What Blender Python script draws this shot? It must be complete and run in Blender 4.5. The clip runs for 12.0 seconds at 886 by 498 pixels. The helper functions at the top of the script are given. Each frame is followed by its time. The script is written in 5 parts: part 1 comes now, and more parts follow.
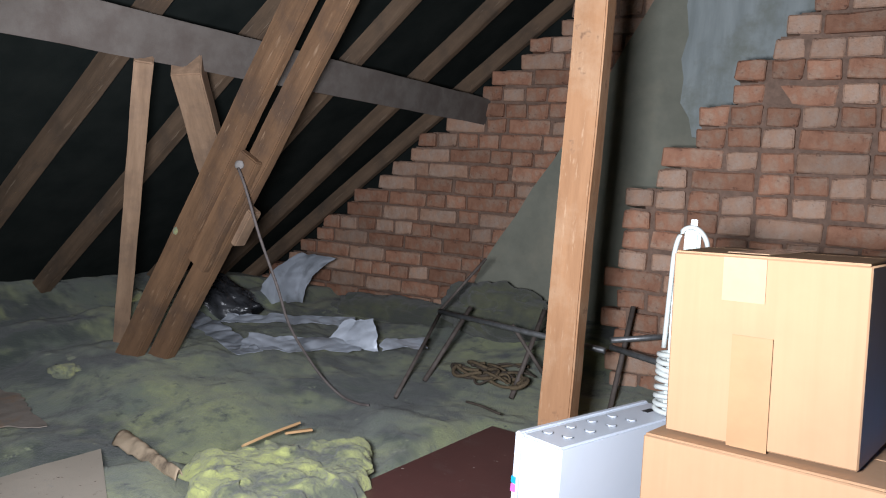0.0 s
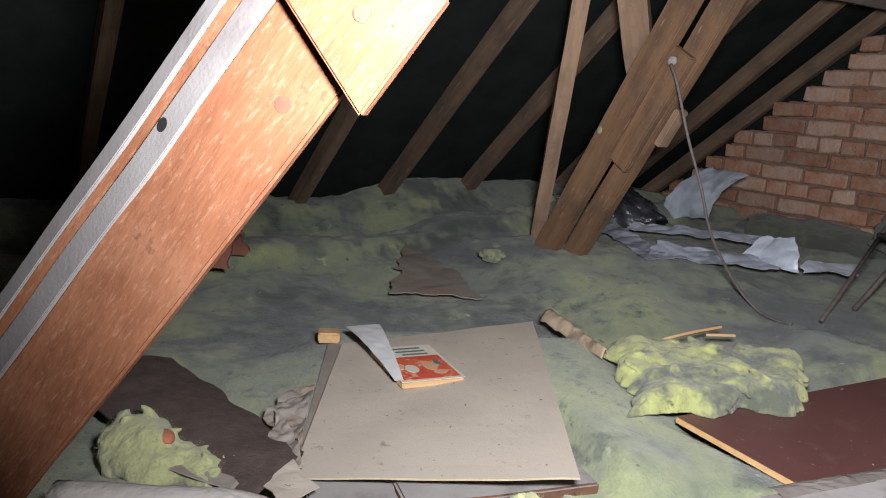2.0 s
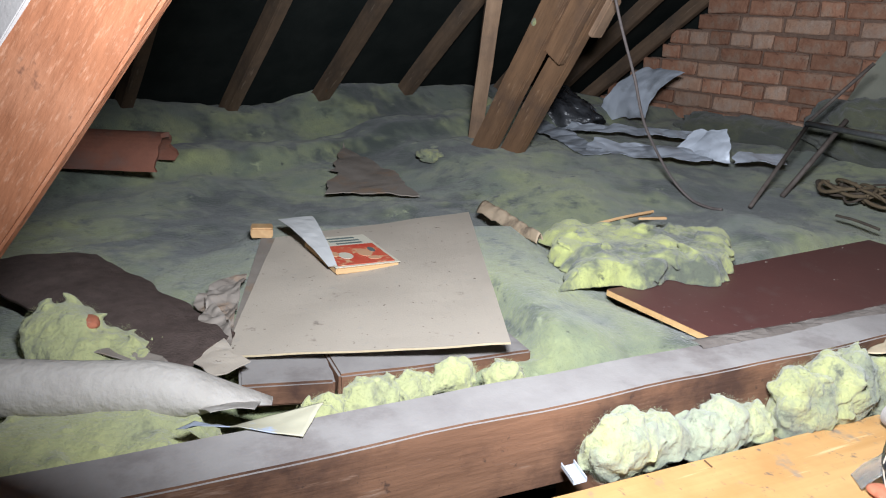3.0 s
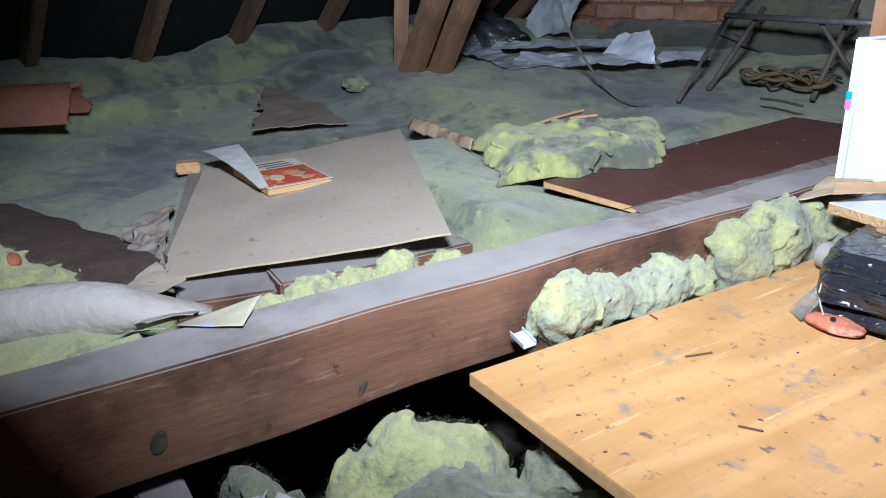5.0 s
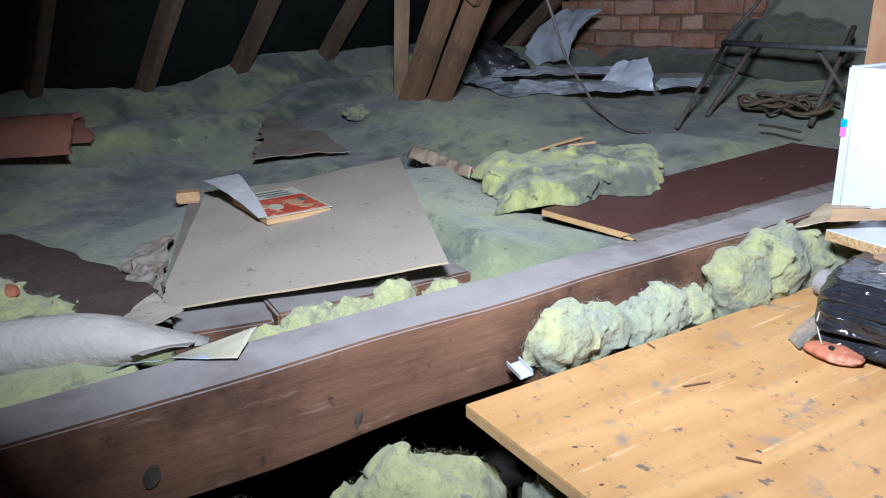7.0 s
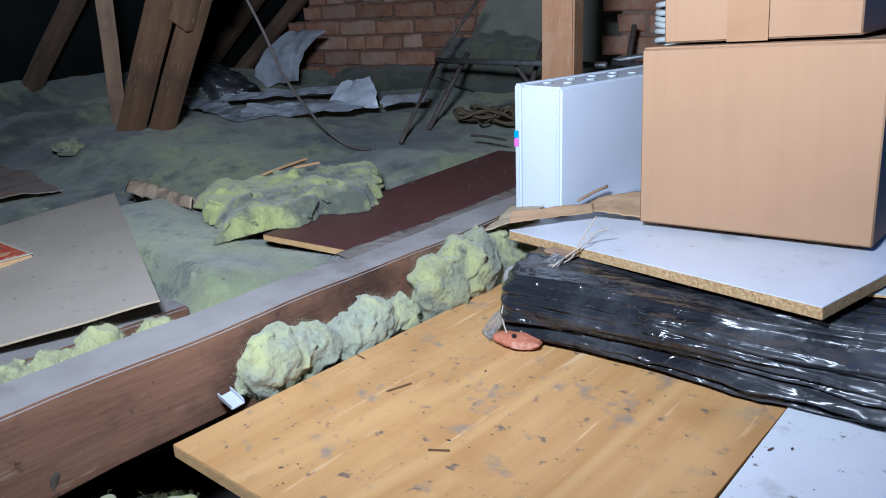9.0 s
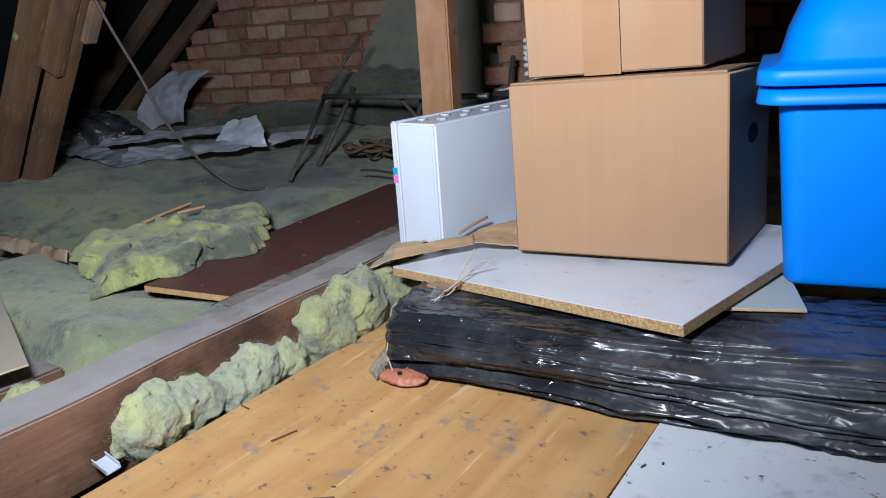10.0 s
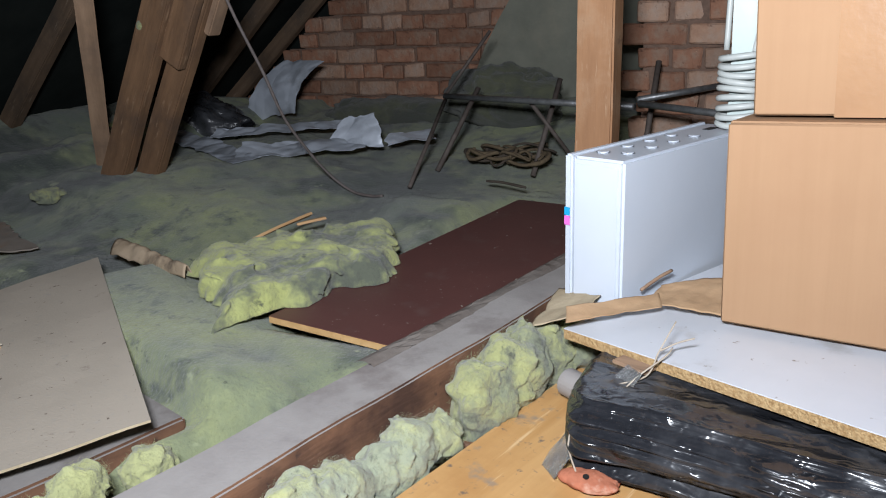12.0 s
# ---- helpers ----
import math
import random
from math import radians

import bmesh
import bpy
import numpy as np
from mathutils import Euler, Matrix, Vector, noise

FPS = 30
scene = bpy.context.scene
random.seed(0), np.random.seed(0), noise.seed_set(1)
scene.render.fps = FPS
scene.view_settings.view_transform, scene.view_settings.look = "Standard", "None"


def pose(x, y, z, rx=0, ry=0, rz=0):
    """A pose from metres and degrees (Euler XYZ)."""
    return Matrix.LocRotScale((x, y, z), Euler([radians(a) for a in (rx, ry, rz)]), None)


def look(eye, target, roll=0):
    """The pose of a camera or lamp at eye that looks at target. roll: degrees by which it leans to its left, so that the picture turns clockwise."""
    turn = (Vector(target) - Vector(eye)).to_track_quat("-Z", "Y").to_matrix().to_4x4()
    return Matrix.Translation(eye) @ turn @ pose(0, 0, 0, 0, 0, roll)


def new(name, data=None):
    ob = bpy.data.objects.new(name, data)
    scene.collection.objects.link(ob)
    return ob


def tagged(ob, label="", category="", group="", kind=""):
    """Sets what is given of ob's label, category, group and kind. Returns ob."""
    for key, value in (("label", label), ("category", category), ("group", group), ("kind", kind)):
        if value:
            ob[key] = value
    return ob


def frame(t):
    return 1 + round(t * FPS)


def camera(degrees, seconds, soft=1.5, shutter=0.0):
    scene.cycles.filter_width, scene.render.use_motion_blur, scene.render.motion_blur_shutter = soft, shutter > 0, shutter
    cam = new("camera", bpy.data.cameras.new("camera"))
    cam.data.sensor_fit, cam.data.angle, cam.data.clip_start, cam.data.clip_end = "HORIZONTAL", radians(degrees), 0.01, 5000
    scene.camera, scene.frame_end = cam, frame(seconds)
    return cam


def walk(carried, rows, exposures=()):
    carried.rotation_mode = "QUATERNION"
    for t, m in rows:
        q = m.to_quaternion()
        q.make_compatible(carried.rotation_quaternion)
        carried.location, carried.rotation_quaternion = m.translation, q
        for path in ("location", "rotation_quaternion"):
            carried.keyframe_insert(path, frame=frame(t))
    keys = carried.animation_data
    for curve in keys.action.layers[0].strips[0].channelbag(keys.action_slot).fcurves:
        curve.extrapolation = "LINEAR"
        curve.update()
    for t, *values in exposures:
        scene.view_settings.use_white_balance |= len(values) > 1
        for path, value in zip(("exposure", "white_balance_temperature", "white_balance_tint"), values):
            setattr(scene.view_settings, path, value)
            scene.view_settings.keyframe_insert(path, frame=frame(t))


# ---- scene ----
cam = camera(60.0, 12.0, soft=1.1)
PATH = [
    (0, (0.013, 0.034, 1.212), (-0.915, 1.798, 1.047), 3.9),
    (0.5, (-0.009, -0.01, 1.201), (-1.155, 1.617, 1.001), 4.1),
    (1, (-0.06, -0.03, 1.157), (-1.462, 1.375, 0.91), 3.4),
    (1.5, (-0.085, -0.054, 1.132), (-1.633, 1.18, 0.842), 4.5),
    (2, (-0.094, -0.055, 1.097), (-1.693, 1.076, 0.693), 4.4),
    (2.5, (-0.084, -0.034, 1.072), (-1.638, 1.105, 0.536), 3.5),
    (3, (-0.064, -0.028, 1.013), (-1.538, 1.192, 0.431), 3.5),
    (3.5, (-0.059, -0.034, 0.972), (-1.486, 1.226, 0.358), 2.2),
    (3.7, (-0.059, -0.033, 0.957), (-1.473, 1.232, 0.326), 1.4),
    (5.5, (-0.038, -0.017, 0.918), (-1.385, 1.287, 0.221), -1.8),
    (6, (-0.038, -0.015, 0.922), (-1.415, 1.287, 0.283), -2.0),
    (6.5, (-0.037, -0.014, 0.924), (-1.417, 1.289, 0.294), -2.1),
    (6.7, (-0.037, -0.014, 0.924), (-1.416, 1.291, 0.294), -2.0),
    (8.3, (-0.015, 0.011, 0.93), (-1.199, 1.492, 0.293), -2.4),
    (8.5, (0.003, 0.015, 0.932), (-1.102, 1.558, 0.301), -2.4),
    (9, (0.051, 0.017, 0.94), (-0.852, 1.693, 0.326), -2.5),
    (9.5, (0.083, 0.017, 0.948), (-0.681, 1.771, 0.362), -3.3),
    (10, (0.089, 0.03, 0.954), (-0.6, 1.823, 0.397), -4.0),
    (10.5, (0.087, 0.036, 0.948), (-0.629, 1.822, 0.402), -4.4),
    (11, (0.037, 0.05, 0.961), (-0.769, 1.802, 0.431), -4.2),
    (11.5, (-0.039, 0.103, 0.973), (-0.926, 1.813, 0.435), -4.1),
    (12, (-0.113, 0.173, 1.002), (-0.991, 1.873, 0.42), -2.4),
]
walk(cam, [(t, look(eye, target, roll)) for t, eye, target, roll in PATH], exposures=[
    (0.0, -0.03, 6400, 13), (0.5, -0.05, 6600, 14), (1.0, -0.12, 6700, 15), (1.5, -0.1, 6850, 16), (2.0, -0.05, 6700, 15), (2.5, 0.25, 6400, 11), (3.5, 0.12, 6300, 11),
    (5.5, -0.12, 5750, 12), (6.5, -0.15, 5750, 12), (8.5, -0.45, 5550, 13), (9.0, -0.62, 5450, 11), (9.5, -0.78, 5600, 10), (10.0, -0.82, 6100, 11), (10.5, -0.80, 6450, 11), (11.5, -0.66, 6500, 11), (12.0, -0.60, 6400, 11)])

# ---- light ----
world = bpy.data.worlds.new("loft_dark")
scene.world = world
world.use_nodes = True
world.node_tree.nodes["Background"].inputs[0].default_value = (0.6, 0.7, 0.9, 1)
world.node_tree.nodes["Background"].inputs[1].default_value = 0.002
LAMP = (-0.17, 0.12, 1.19)
lamp_data = bpy.data.lights.new("work_lamp", "AREA")
lamp_data.shape = "RECTANGLE"
lamp_data.size, lamp_data.size_y = 0.16, 0.11
lamp_data.energy = 75
lamp_data.color = (0.86, 0.91, 0.98)
lamp = new("work_lamp", lamp_data)
lamp.matrix_world = look(LAMP, (-1.36, 2.71, 2.15))
scene.view_settings.exposure = 0.0


# ---- materials ----
def mat(name, base, second=None, scale=12.0, rough=0.7, metal=0.0, bump=0.2, fine=90.0, stain=None, stain_scale=3.0,
        stain_at=(0.5, 0.7), stretch=(1, 1, 1), spec=0.4, vary=0.0, distance=0.004, coat=0.0, specks=()):
    """A surface with grain, slow stains and fine relief, in metres."""
    m = bpy.data.materials.new(name)
    m.use_nodes = True
    nt = m.node_tree
    n, l = nt.nodes, nt.links
    b = n["Principled BSDF"]
    co = n.new("ShaderNodeTexCoord")
    mp = n.new("ShaderNodeMapping")
    mp.inputs["Scale"].default_value = stretch
    l.new(co.outputs["Object"], mp.inputs[0])
    n1 = n.new("ShaderNodeTexNoise")
    n1.inputs["Scale"].default_value = scale
    n1.inputs["Detail"].default_value = 6
    n1.inputs["Roughness"].default_value = 0.62
    l.new(mp.outputs[0], n1.inputs["Vector"])
    ramp = n.new("ShaderNodeValToRGB")
    ramp.color_ramp.elements[0].position, ramp.color_ramp.elements[1].position = 0.32, 0.68
    ramp.color_ramp.elements[0].color = (*base, 1)
    ramp.color_ramp.elements[1].color = (*(second or [c * 0.7 for c in base]), 1)
    l.new(n1.outputs["Fac"], ramp.inputs[0])
    out = ramp.outputs[0]
    if stain:
        n2 = n.new("ShaderNodeTexNoise")
        n2.inputs["Scale"].default_value = stain_scale
        n2.inputs["Detail"].default_value = 7
        n2.inputs["Roughness"].default_value = 0.65
        l.new(co.outputs["Object"], n2.inputs["Vector"])
        r2 = n.new("ShaderNodeMapRange")
        r2.inputs[1].default_value, r2.inputs[2].default_value = stain_at
        l.new(n2.outputs["Fac"], r2.inputs[0])
        mx = n.new("ShaderNodeMix")
        mx.data_type = "RGBA"
        l.new(r2.outputs[0], mx.inputs[0])
        l.new(out, mx.inputs[6])
        mx.inputs[7].default_value = (*stain, 1)
        out = mx.outputs[2]
    for tone, size, low, high in specks:
        n4 = n.new("ShaderNodeTexNoise")
        n4.inputs["Scale"].default_value = abs(size)
        n4.inputs["Detail"].default_value = 4
        n4.inputs["Roughness"].default_value = 0.7
        l.new(co.outputs["Object"] if size > 0 else mp.outputs[0], n4.inputs["Vector"])
        r4 = n.new("ShaderNodeMapRange")
        r4.inputs[1].default_value, r4.inputs[2].default_value = low, high
        l.new(n4.outputs["Fac"], r4.inputs[0])
        mx4 = n.new("ShaderNodeMix")
        mx4.data_type = "RGBA"
        l.new(r4.outputs[0], mx4.inputs[0])
        l.new(out, mx4.inputs[6])
        mx4.inputs[7].default_value = (*tone, 1)
        out = mx4.outputs[2]
    if vary:
        info = n.new("ShaderNodeObjectInfo")
        r3 = n.new("ShaderNodeMapRange")
        r3.inputs[3].default_value, r3.inputs[4].default_value = 1 - vary, 1 + vary * 0.6
        l.new(info.outputs["Random"], r3.inputs[0])
        hsv = n.new("ShaderNodeHueSaturation")
        l.new(r3.outputs[0], hsv.inputs["Value"])
        l.new(out, hsv.inputs["Color"])
        out = hsv.outputs[0]
    l.new(out, b.inputs["Base Color"])
    b.inputs["Roughness"].default_value = rough
    b.inputs["Metallic"].default_value = metal
    b.inputs["Specular IOR Level"].default_value = spec
    b.inputs["Coat Weight"].default_value = coat
    if bump:
        n3 = n.new("ShaderNodeTexNoise")
        n3.inputs["Scale"].default_value = fine
        n3.inputs["Detail"].default_value = 5
        l.new(mp.outputs[0], n3.inputs["Vector"])
        bp = n.new("ShaderNodeBump")
        bp.inputs["Strength"].default_value = bump
        bp.inputs["Distance"].default_value = distance
        l.new(n3.outputs["Fac"], bp.inputs["Height"])
        l.new(bp.outputs[0], b.inputs["Normal"])
    return m


GRAIN = (0.13, 1, 1)
TIMBER = mat("brown_timber", (0.225, 0.128, 0.070), (0.130, 0.074, 0.042), 30, 0.8, bump=0.35, stretch=GRAIN, fine=140, stain=(0.095, 0.062, 0.045), stain_scale=5, stain_at=(0.48, 0.72), vary=0.15, spec=0.2, specks=(((0.31, 0.20, 0.125), -70, 0.60, 0.72),))
OLDTIMBER = mat("old_rafter_timber", (0.165, 0.110, 0.072), (0.105, 0.070, 0.046), 30, 0.85, bump=0.35, stretch=GRAIN, fine=140, stain=(0.078, 0.058, 0.044), stain_scale=5, stain_at=(0.46, 0.70), vary=0.25, spec=0.15, specks=(((0.24, 0.18, 0.13), -70, 0.62, 0.74),))
BEAM = mat("beam_timber", (0.205, 0.107, 0.064), (0.132, 0.068, 0.041), 22, 0.85, bump=0.4, stretch=(0.16, 1, 1), fine=150, distance=0.003, spec=0.15, stain=(0.066, 0.036, 0.026), stain_scale=6.5, stain_at=(0.47, 0.66), specks=(((0.27, 0.175, 0.125), -55, 0.62, 0.76), ((0.05, 0.032, 0.026), 30, 0.62, 0.72)))
ORANGE = mat("orange_timber", (0.235, 0.096, 0.048), (0.165, 0.064, 0.032), 30, 0.85, bump=0.8, stretch=(0.22, 1, 1), fine=150, spec=0.1, distance=0.003, stain=(0.27, 0.125, 0.07), stain_scale=6, stain_at=(0.5, 0.75), specks=(((0.29, 0.150, 0.092), -260, 0.54, 0.72), ((0.10, 0.045, 0.028), 24, 0.64, 0.72)))
POSTWOOD = mat("post_timber", (0.37, 0.198, 0.102), (0.275, 0.142, 0.072), 24, 0.8, bump=0.3, stretch=GRAIN, fine=130, spec=0.2, stain=(0.40, 0.255, 0.155), stain_scale=7, stain_at=(0.48, 0.72), specks=(((0.16, 0.085, 0.05), 14, 0.62, 0.72), ((0.45, 0.29, 0.18), -90, 0.60, 0.72)))
DUSTY = mat("dusty_timber", (0.31, 0.29, 0.275), (0.25, 0.23, 0.22), 14, 0.95, bump=0.22, spec=0.05, fine=240, distance=0.002, stain=(0.17, 0.145, 0.135), stain_scale=7, stain_at=(0.54, 0.78))
DULLDUST = mat("old_dust", (0.155, 0.136, 0.122), (0.118, 0.100, 0.088), 12, 0.95, bump=0.3, spec=0.05, fine=220, distance=0.002, stain=(0.11, 0.09, 0.08), stain_scale=6, stain_at=(0.48, 0.72))
PALE = mat("pale_timber", (0.34, 0.22, 0.14), (0.23, 0.145, 0.09), 45, 0.8, bump=0.3, stretch=GRAIN, fine=150, stain=(0.14, 0.095, 0.07), stain_scale=6, stain_at=(0.5, 0.8))
PALEWOOD = mat("split_wood", (0.62, 0.40, 0.20), (0.48, 0.28, 0.13), 60, 0.75, bump=0.4, stretch=GRAIN)
BOLT = mat("dull_bolt", (0.17, 0.080, 0.048), (0.12, 0.06, 0.04), 60, 0.7, bump=0.2, spec=0.2)
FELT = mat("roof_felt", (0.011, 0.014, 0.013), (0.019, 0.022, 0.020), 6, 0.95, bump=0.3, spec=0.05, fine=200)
BRICK = mat("red_brick", (0.41, 0.215, 0.138), (0.31, 0.147, 0.093), 28, 0.9, bump=0.8, stain=(0.43, 0.32, 0.24), stain_scale=11, stain_at=(0.52, 0.72), vary=0.30, fine=110, spec=0.2, distance=0.006, specks=(((0.14, 0.07, 0.05), 30, 0.60, 0.70),))
BRICK_PALE = mat("pale_brick", (0.47, 0.295, 0.205), (0.37, 0.205, 0.135), 22, 0.9, bump=0.8, stain=(0.46, 0.35, 0.28), stain_scale=9, stain_at=(0.48, 0.7), vary=0.25, fine=110, spec=0.2, distance=0.006, specks=(((0.16, 0.09, 0.06), 30, 0.60, 0.70),))
MORTAR = mat("mortar", (0.245, 0.160, 0.120), (0.155, 0.105, 0.08), 40, 0.95, bump=0.9, fine=120, spec=0.1)
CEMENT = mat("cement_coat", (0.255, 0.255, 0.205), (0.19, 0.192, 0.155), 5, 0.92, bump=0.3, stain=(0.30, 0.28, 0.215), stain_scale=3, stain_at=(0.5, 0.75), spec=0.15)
PLASTER = mat("grey_plaster", (0.38, 0.42, 0.42), (0.25, 0.28, 0.275), 11, 0.85, bump=0.4, stretch=(1, 1, 0.18), stain=(0.22, 0.235, 0.20), stain_scale=5, stain_at=(0.5, 0.7), spec=0.2)
CARD = mat("cardboard", (0.330, 0.200, 0.114), (0.312, 0.188, 0.106), 90, 0.85, bump=0.06, spec=0.15, stretch=(1, 1, 0.03), stain=(0.295, 0.172, 0.098), stain_scale=4, stain_at=(0.46, 0.74), fine=140, distance=0.001)
TAPE = mat("brown_tape", (0.33, 0.19, 0.10), (0.30, 0.17, 0.09), 15, 0.25, bump=0.1, spec=0.5)
CLEARTAPE = mat("clear_tape", (0.40, 0.265, 0.165), (0.375, 0.24, 0.145), 15, 0.12, bump=0.25, spec=0.7, fine=60)
BROWNPAPER = mat("brown_paper", (0.44, 0.29, 0.17), (0.33, 0.21, 0.12), 14, 0.85, bump=0.3, spec=0.1)
BUFFPAPER = mat("buff_paper", (0.47, 0.385, 0.265), (0.37, 0.295, 0.195), 16, 0.88, bump=0.3, spec=0.1, stain=(0.30, 0.23, 0.15), stain_scale=14, stain_at=(0.54, 0.70))
TWISTPAPER = mat("faded_paper", (0.50, 0.39, 0.275), (0.37, 0.28, 0.19), 18, 0.88, bump=0.5, spec=0.1, fine=60, stain=(0.15, 0.115, 0.085), stain_scale=14, stain_at=(0.54, 0.70))
GREYCARD = mat("dusty_card", (0.29, 0.255, 0.22), (0.23, 0.195, 0.165), 12, 0.9, bump=0.3, spec=0.1, stain=(0.30, 0.20, 0.13), stain_scale=8, stain_at=(0.56, 0.7))
MATTING = mat("brown_matting", (0.115, 0.085, 0.075), (0.08, 0.06, 0.052), 40, 0.95, bump=0.6, fine=260, spec=0.05)
HARDBOARD = mat("hardboard", (0.47, 0.41, 0.335), (0.42, 0.365, 0.30), 4, 0.85, bump=0.15, fine=260, spec=0.15, stain=(0.24, 0.20, 0.165), stain_scale=22, stain_at=(0.64, 0.74), specks=(((0.40, 0.36, 0.31), 60, 0.60, 0.72), ((0.14, 0.11, 0.09), 75, 0.65, 0.70)))
BROWNBOARD = mat("brown_laminate", (0.125, 0.052, 0.046), (0.10, 0.042, 0.038), 5, 0.5, bump=0.06, stain=(0.15, 0.09, 0.08), stain_scale=10, stain_at=(0.55, 0.8), specks=(((0.30, 0.24, 0.21), 70, 0.66, 0.70),))
WHITE = mat("white_laminate", (0.58, 0.60, 0.64), (0.53, 0.55, 0.59), 8, 0.4, bump=0.03, stain=(0.38, 0.365, 0.35), stain_scale=8, stain_at=(0.56, 0.74), specks=(((0.20, 0.17, 0.15), 60, 0.66, 0.70),))
DIRTYWHITE = mat("dirty_laminate", (0.70, 0.73, 0.78), (0.64, 0.67, 0.71), 8, 0.5, bump=0.05, stain=(0.20, 0.175, 0.155), stain_scale=9, stain_at=(0.55, 0.78), specks=(((0.13, 0.11, 0.09), 45, 0.62, 0.70),))
PALEPANEL = mat("pale_panel", (0.46, 0.50, 0.47), (0.40, 0.44, 0.41), 8, 0.6, bump=0.05, stain=(0.28, 0.27, 0.24), stain_scale=14, stain_at=(0.62, 0.75))
ENAMEL = mat("white_enamel", (0.50, 0.54, 0.60), (0.47, 0.51, 0.57), 5, 0.34, bump=0.02, spec=0.5)
CHIP = mat("chipboard_edge", (0.50, 0.35, 0.18), (0.27, 0.16, 0.07), 230, 0.9, bump=0.7, fine=260, spec=0.1)
BOARD_EDGE = mat("hardboard_edge", (0.52, 0.43, 0.28), (0.40, 0.32, 0.20), 60, 0.85, bump=0.2)
PINE_EDGE = mat("pale_edge", (0.58, 0.37, 0.17), (0.45, 0.27, 0.11), 60, 0.8, bump=0.2)


def polythene():
    """Thin black sheet: glossy along its wrinkles, dull where dust has settled."""
    m = mat("black_polythene", (0.012, 0.013, 0.016), (0.020, 0.021, 0.025), 7, 0.2, bump=0, spec=0.6)
    nt = m.node_tree
    n, l = nt.nodes, nt.links
    b = n["Principled BSDF"]
    co = n.new("ShaderNodeTexCoord")
    dust = n.new("ShaderNodeTexNoise")
    dust.inputs["Scale"].default_value, dust.inputs["Detail"].default_value = 3.4, 8
    dust.inputs["Roughness"].default_value = 0.68
    l.new(co.outputs["Object"], dust.inputs["Vector"])
    amount = n.new("ShaderNodeMapRange")
    amount.inputs[1].default_value, amount.inputs[2].default_value = 0.40, 0.68
    l.new(dust.outputs["Fac"], amount.inputs[0])
    mx = n.new("ShaderNodeMix")
    mx.data_type = "RGBA"
    l.new(amount.outputs[0], mx.inputs[0])
    l.new(b.inputs["Base Color"].links[0].from_socket, mx.inputs[6])
    mx.inputs[7].default_value = (0.082, 0.085, 0.093, 1)
    l.new(mx.outputs[2], b.inputs["Base Color"])
    gloss = n.new("ShaderNodeMapRange")
    gloss.inputs[3].default_value, gloss.inputs[4].default_value = 0.17, 0.52
    l.new(amount.outputs[0], gloss.inputs[0])
    l.new(gloss.outputs[0], b.inputs["Roughness"])
    last = None
    for scale, stretch, depth in ((9, (0.35, 1, 1), 0.030), (26, (0.5, 1, 1), 0.016), (70, (0.8, 1, 1), 0.004)):
        mp = n.new("ShaderNodeMapping")
        mp.inputs["Scale"].default_value = stretch
        l.new(co.outputs["Object"], mp.inputs[0])
        w = n.new("ShaderNodeTexNoise")
        w.noise_type = "RIDGED_MULTIFRACTAL"
        w.inputs["Scale"].default_value, w.inputs["Detail"].default_value = scale, 2
        w.inputs["Distortion"].default_value = 0.6
        l.new(mp.outputs[0], w.inputs["Vector"])
        bp = n.new("ShaderNodeBump")
        bp.inputs["Strength"].default_value, bp.inputs["Distance"].default_value = 0.7, depth
        l.new(w.outputs["Fac"], bp.inputs["Height"])
        if last:
            l.new(last.outputs[0], bp.inputs["Normal"])
        last = bp
    l.new(last.outputs[0], b.inputs["Normal"])
    return m


BLACKBAG = polythene()
GREYTUBE = mat("grey_plastic", (0.30, 0.28, 0.27), (0.25, 0.23, 0.22), 20, 0.5, bump=0.1)
BLUE = mat("blue_plastic", (0.003, 0.205, 0.80), (0.003, 0.195, 0.76), 5, 0.46, bump=0.02, spec=0.3)
STEEL = mat("galvanised_rod", (0.34, 0.35, 0.36), (0.20, 0.20, 0.20), 40, 0.45, metal=0.7, bump=0.2)
RUSTROD = mat("rusty_rod", (0.15, 0.125, 0.11), (0.09, 0.07, 0.06), 40, 0.75, metal=0.3, bump=0.3)
ROPE = mat("old_rope", (0.16, 0.118, 0.068), (0.09, 0.064, 0.04), 90, 0.95, bump=0.8, fine=240)
DARKROPE = mat("dark_twig", (0.085, 0.065, 0.05), (0.05, 0.04, 0.03), 60, 0.95, bump=0.6)
CABLE = mat("old_flex", (0.16, 0.13, 0.12), (0.10, 0.085, 0.08), 60, 0.7, bump=0.3)
FLEX = mat("white_flex", (0.44, 0.46, 0.44), (0.39, 0.41, 0.39), 30, 0.4, bump=0.03)
PLUG = mat("grey_plug", (0.42, 0.48, 0.46), (0.38, 0.44, 0.42), 20, 0.4, bump=0.03)
FOIL = mat("silver_foil", (0.58, 0.62, 0.69), (0.46, 0.50, 0.56), 9, 0.42, metal=0.1, bump=0.35, fine=24, distance=0.008, stain=(0.18, 0.19, 0.19), stain_scale=6, stain_at=(0.5, 0.75))
STRING = mat("pale_string", (0.42, 0.36, 0.29), (0.32, 0.27, 0.21), 80, 0.9, bump=0.5)
TERRACOTTA = mat("terracotta", (0.46, 0.17, 0.10), (0.34, 0.12, 0.07), 40, 0.95, bump=0.8, spec=0.05, stain=(0.50, 0.30, 0.22), stain_scale=30, stain_at=(0.54, 0.68))
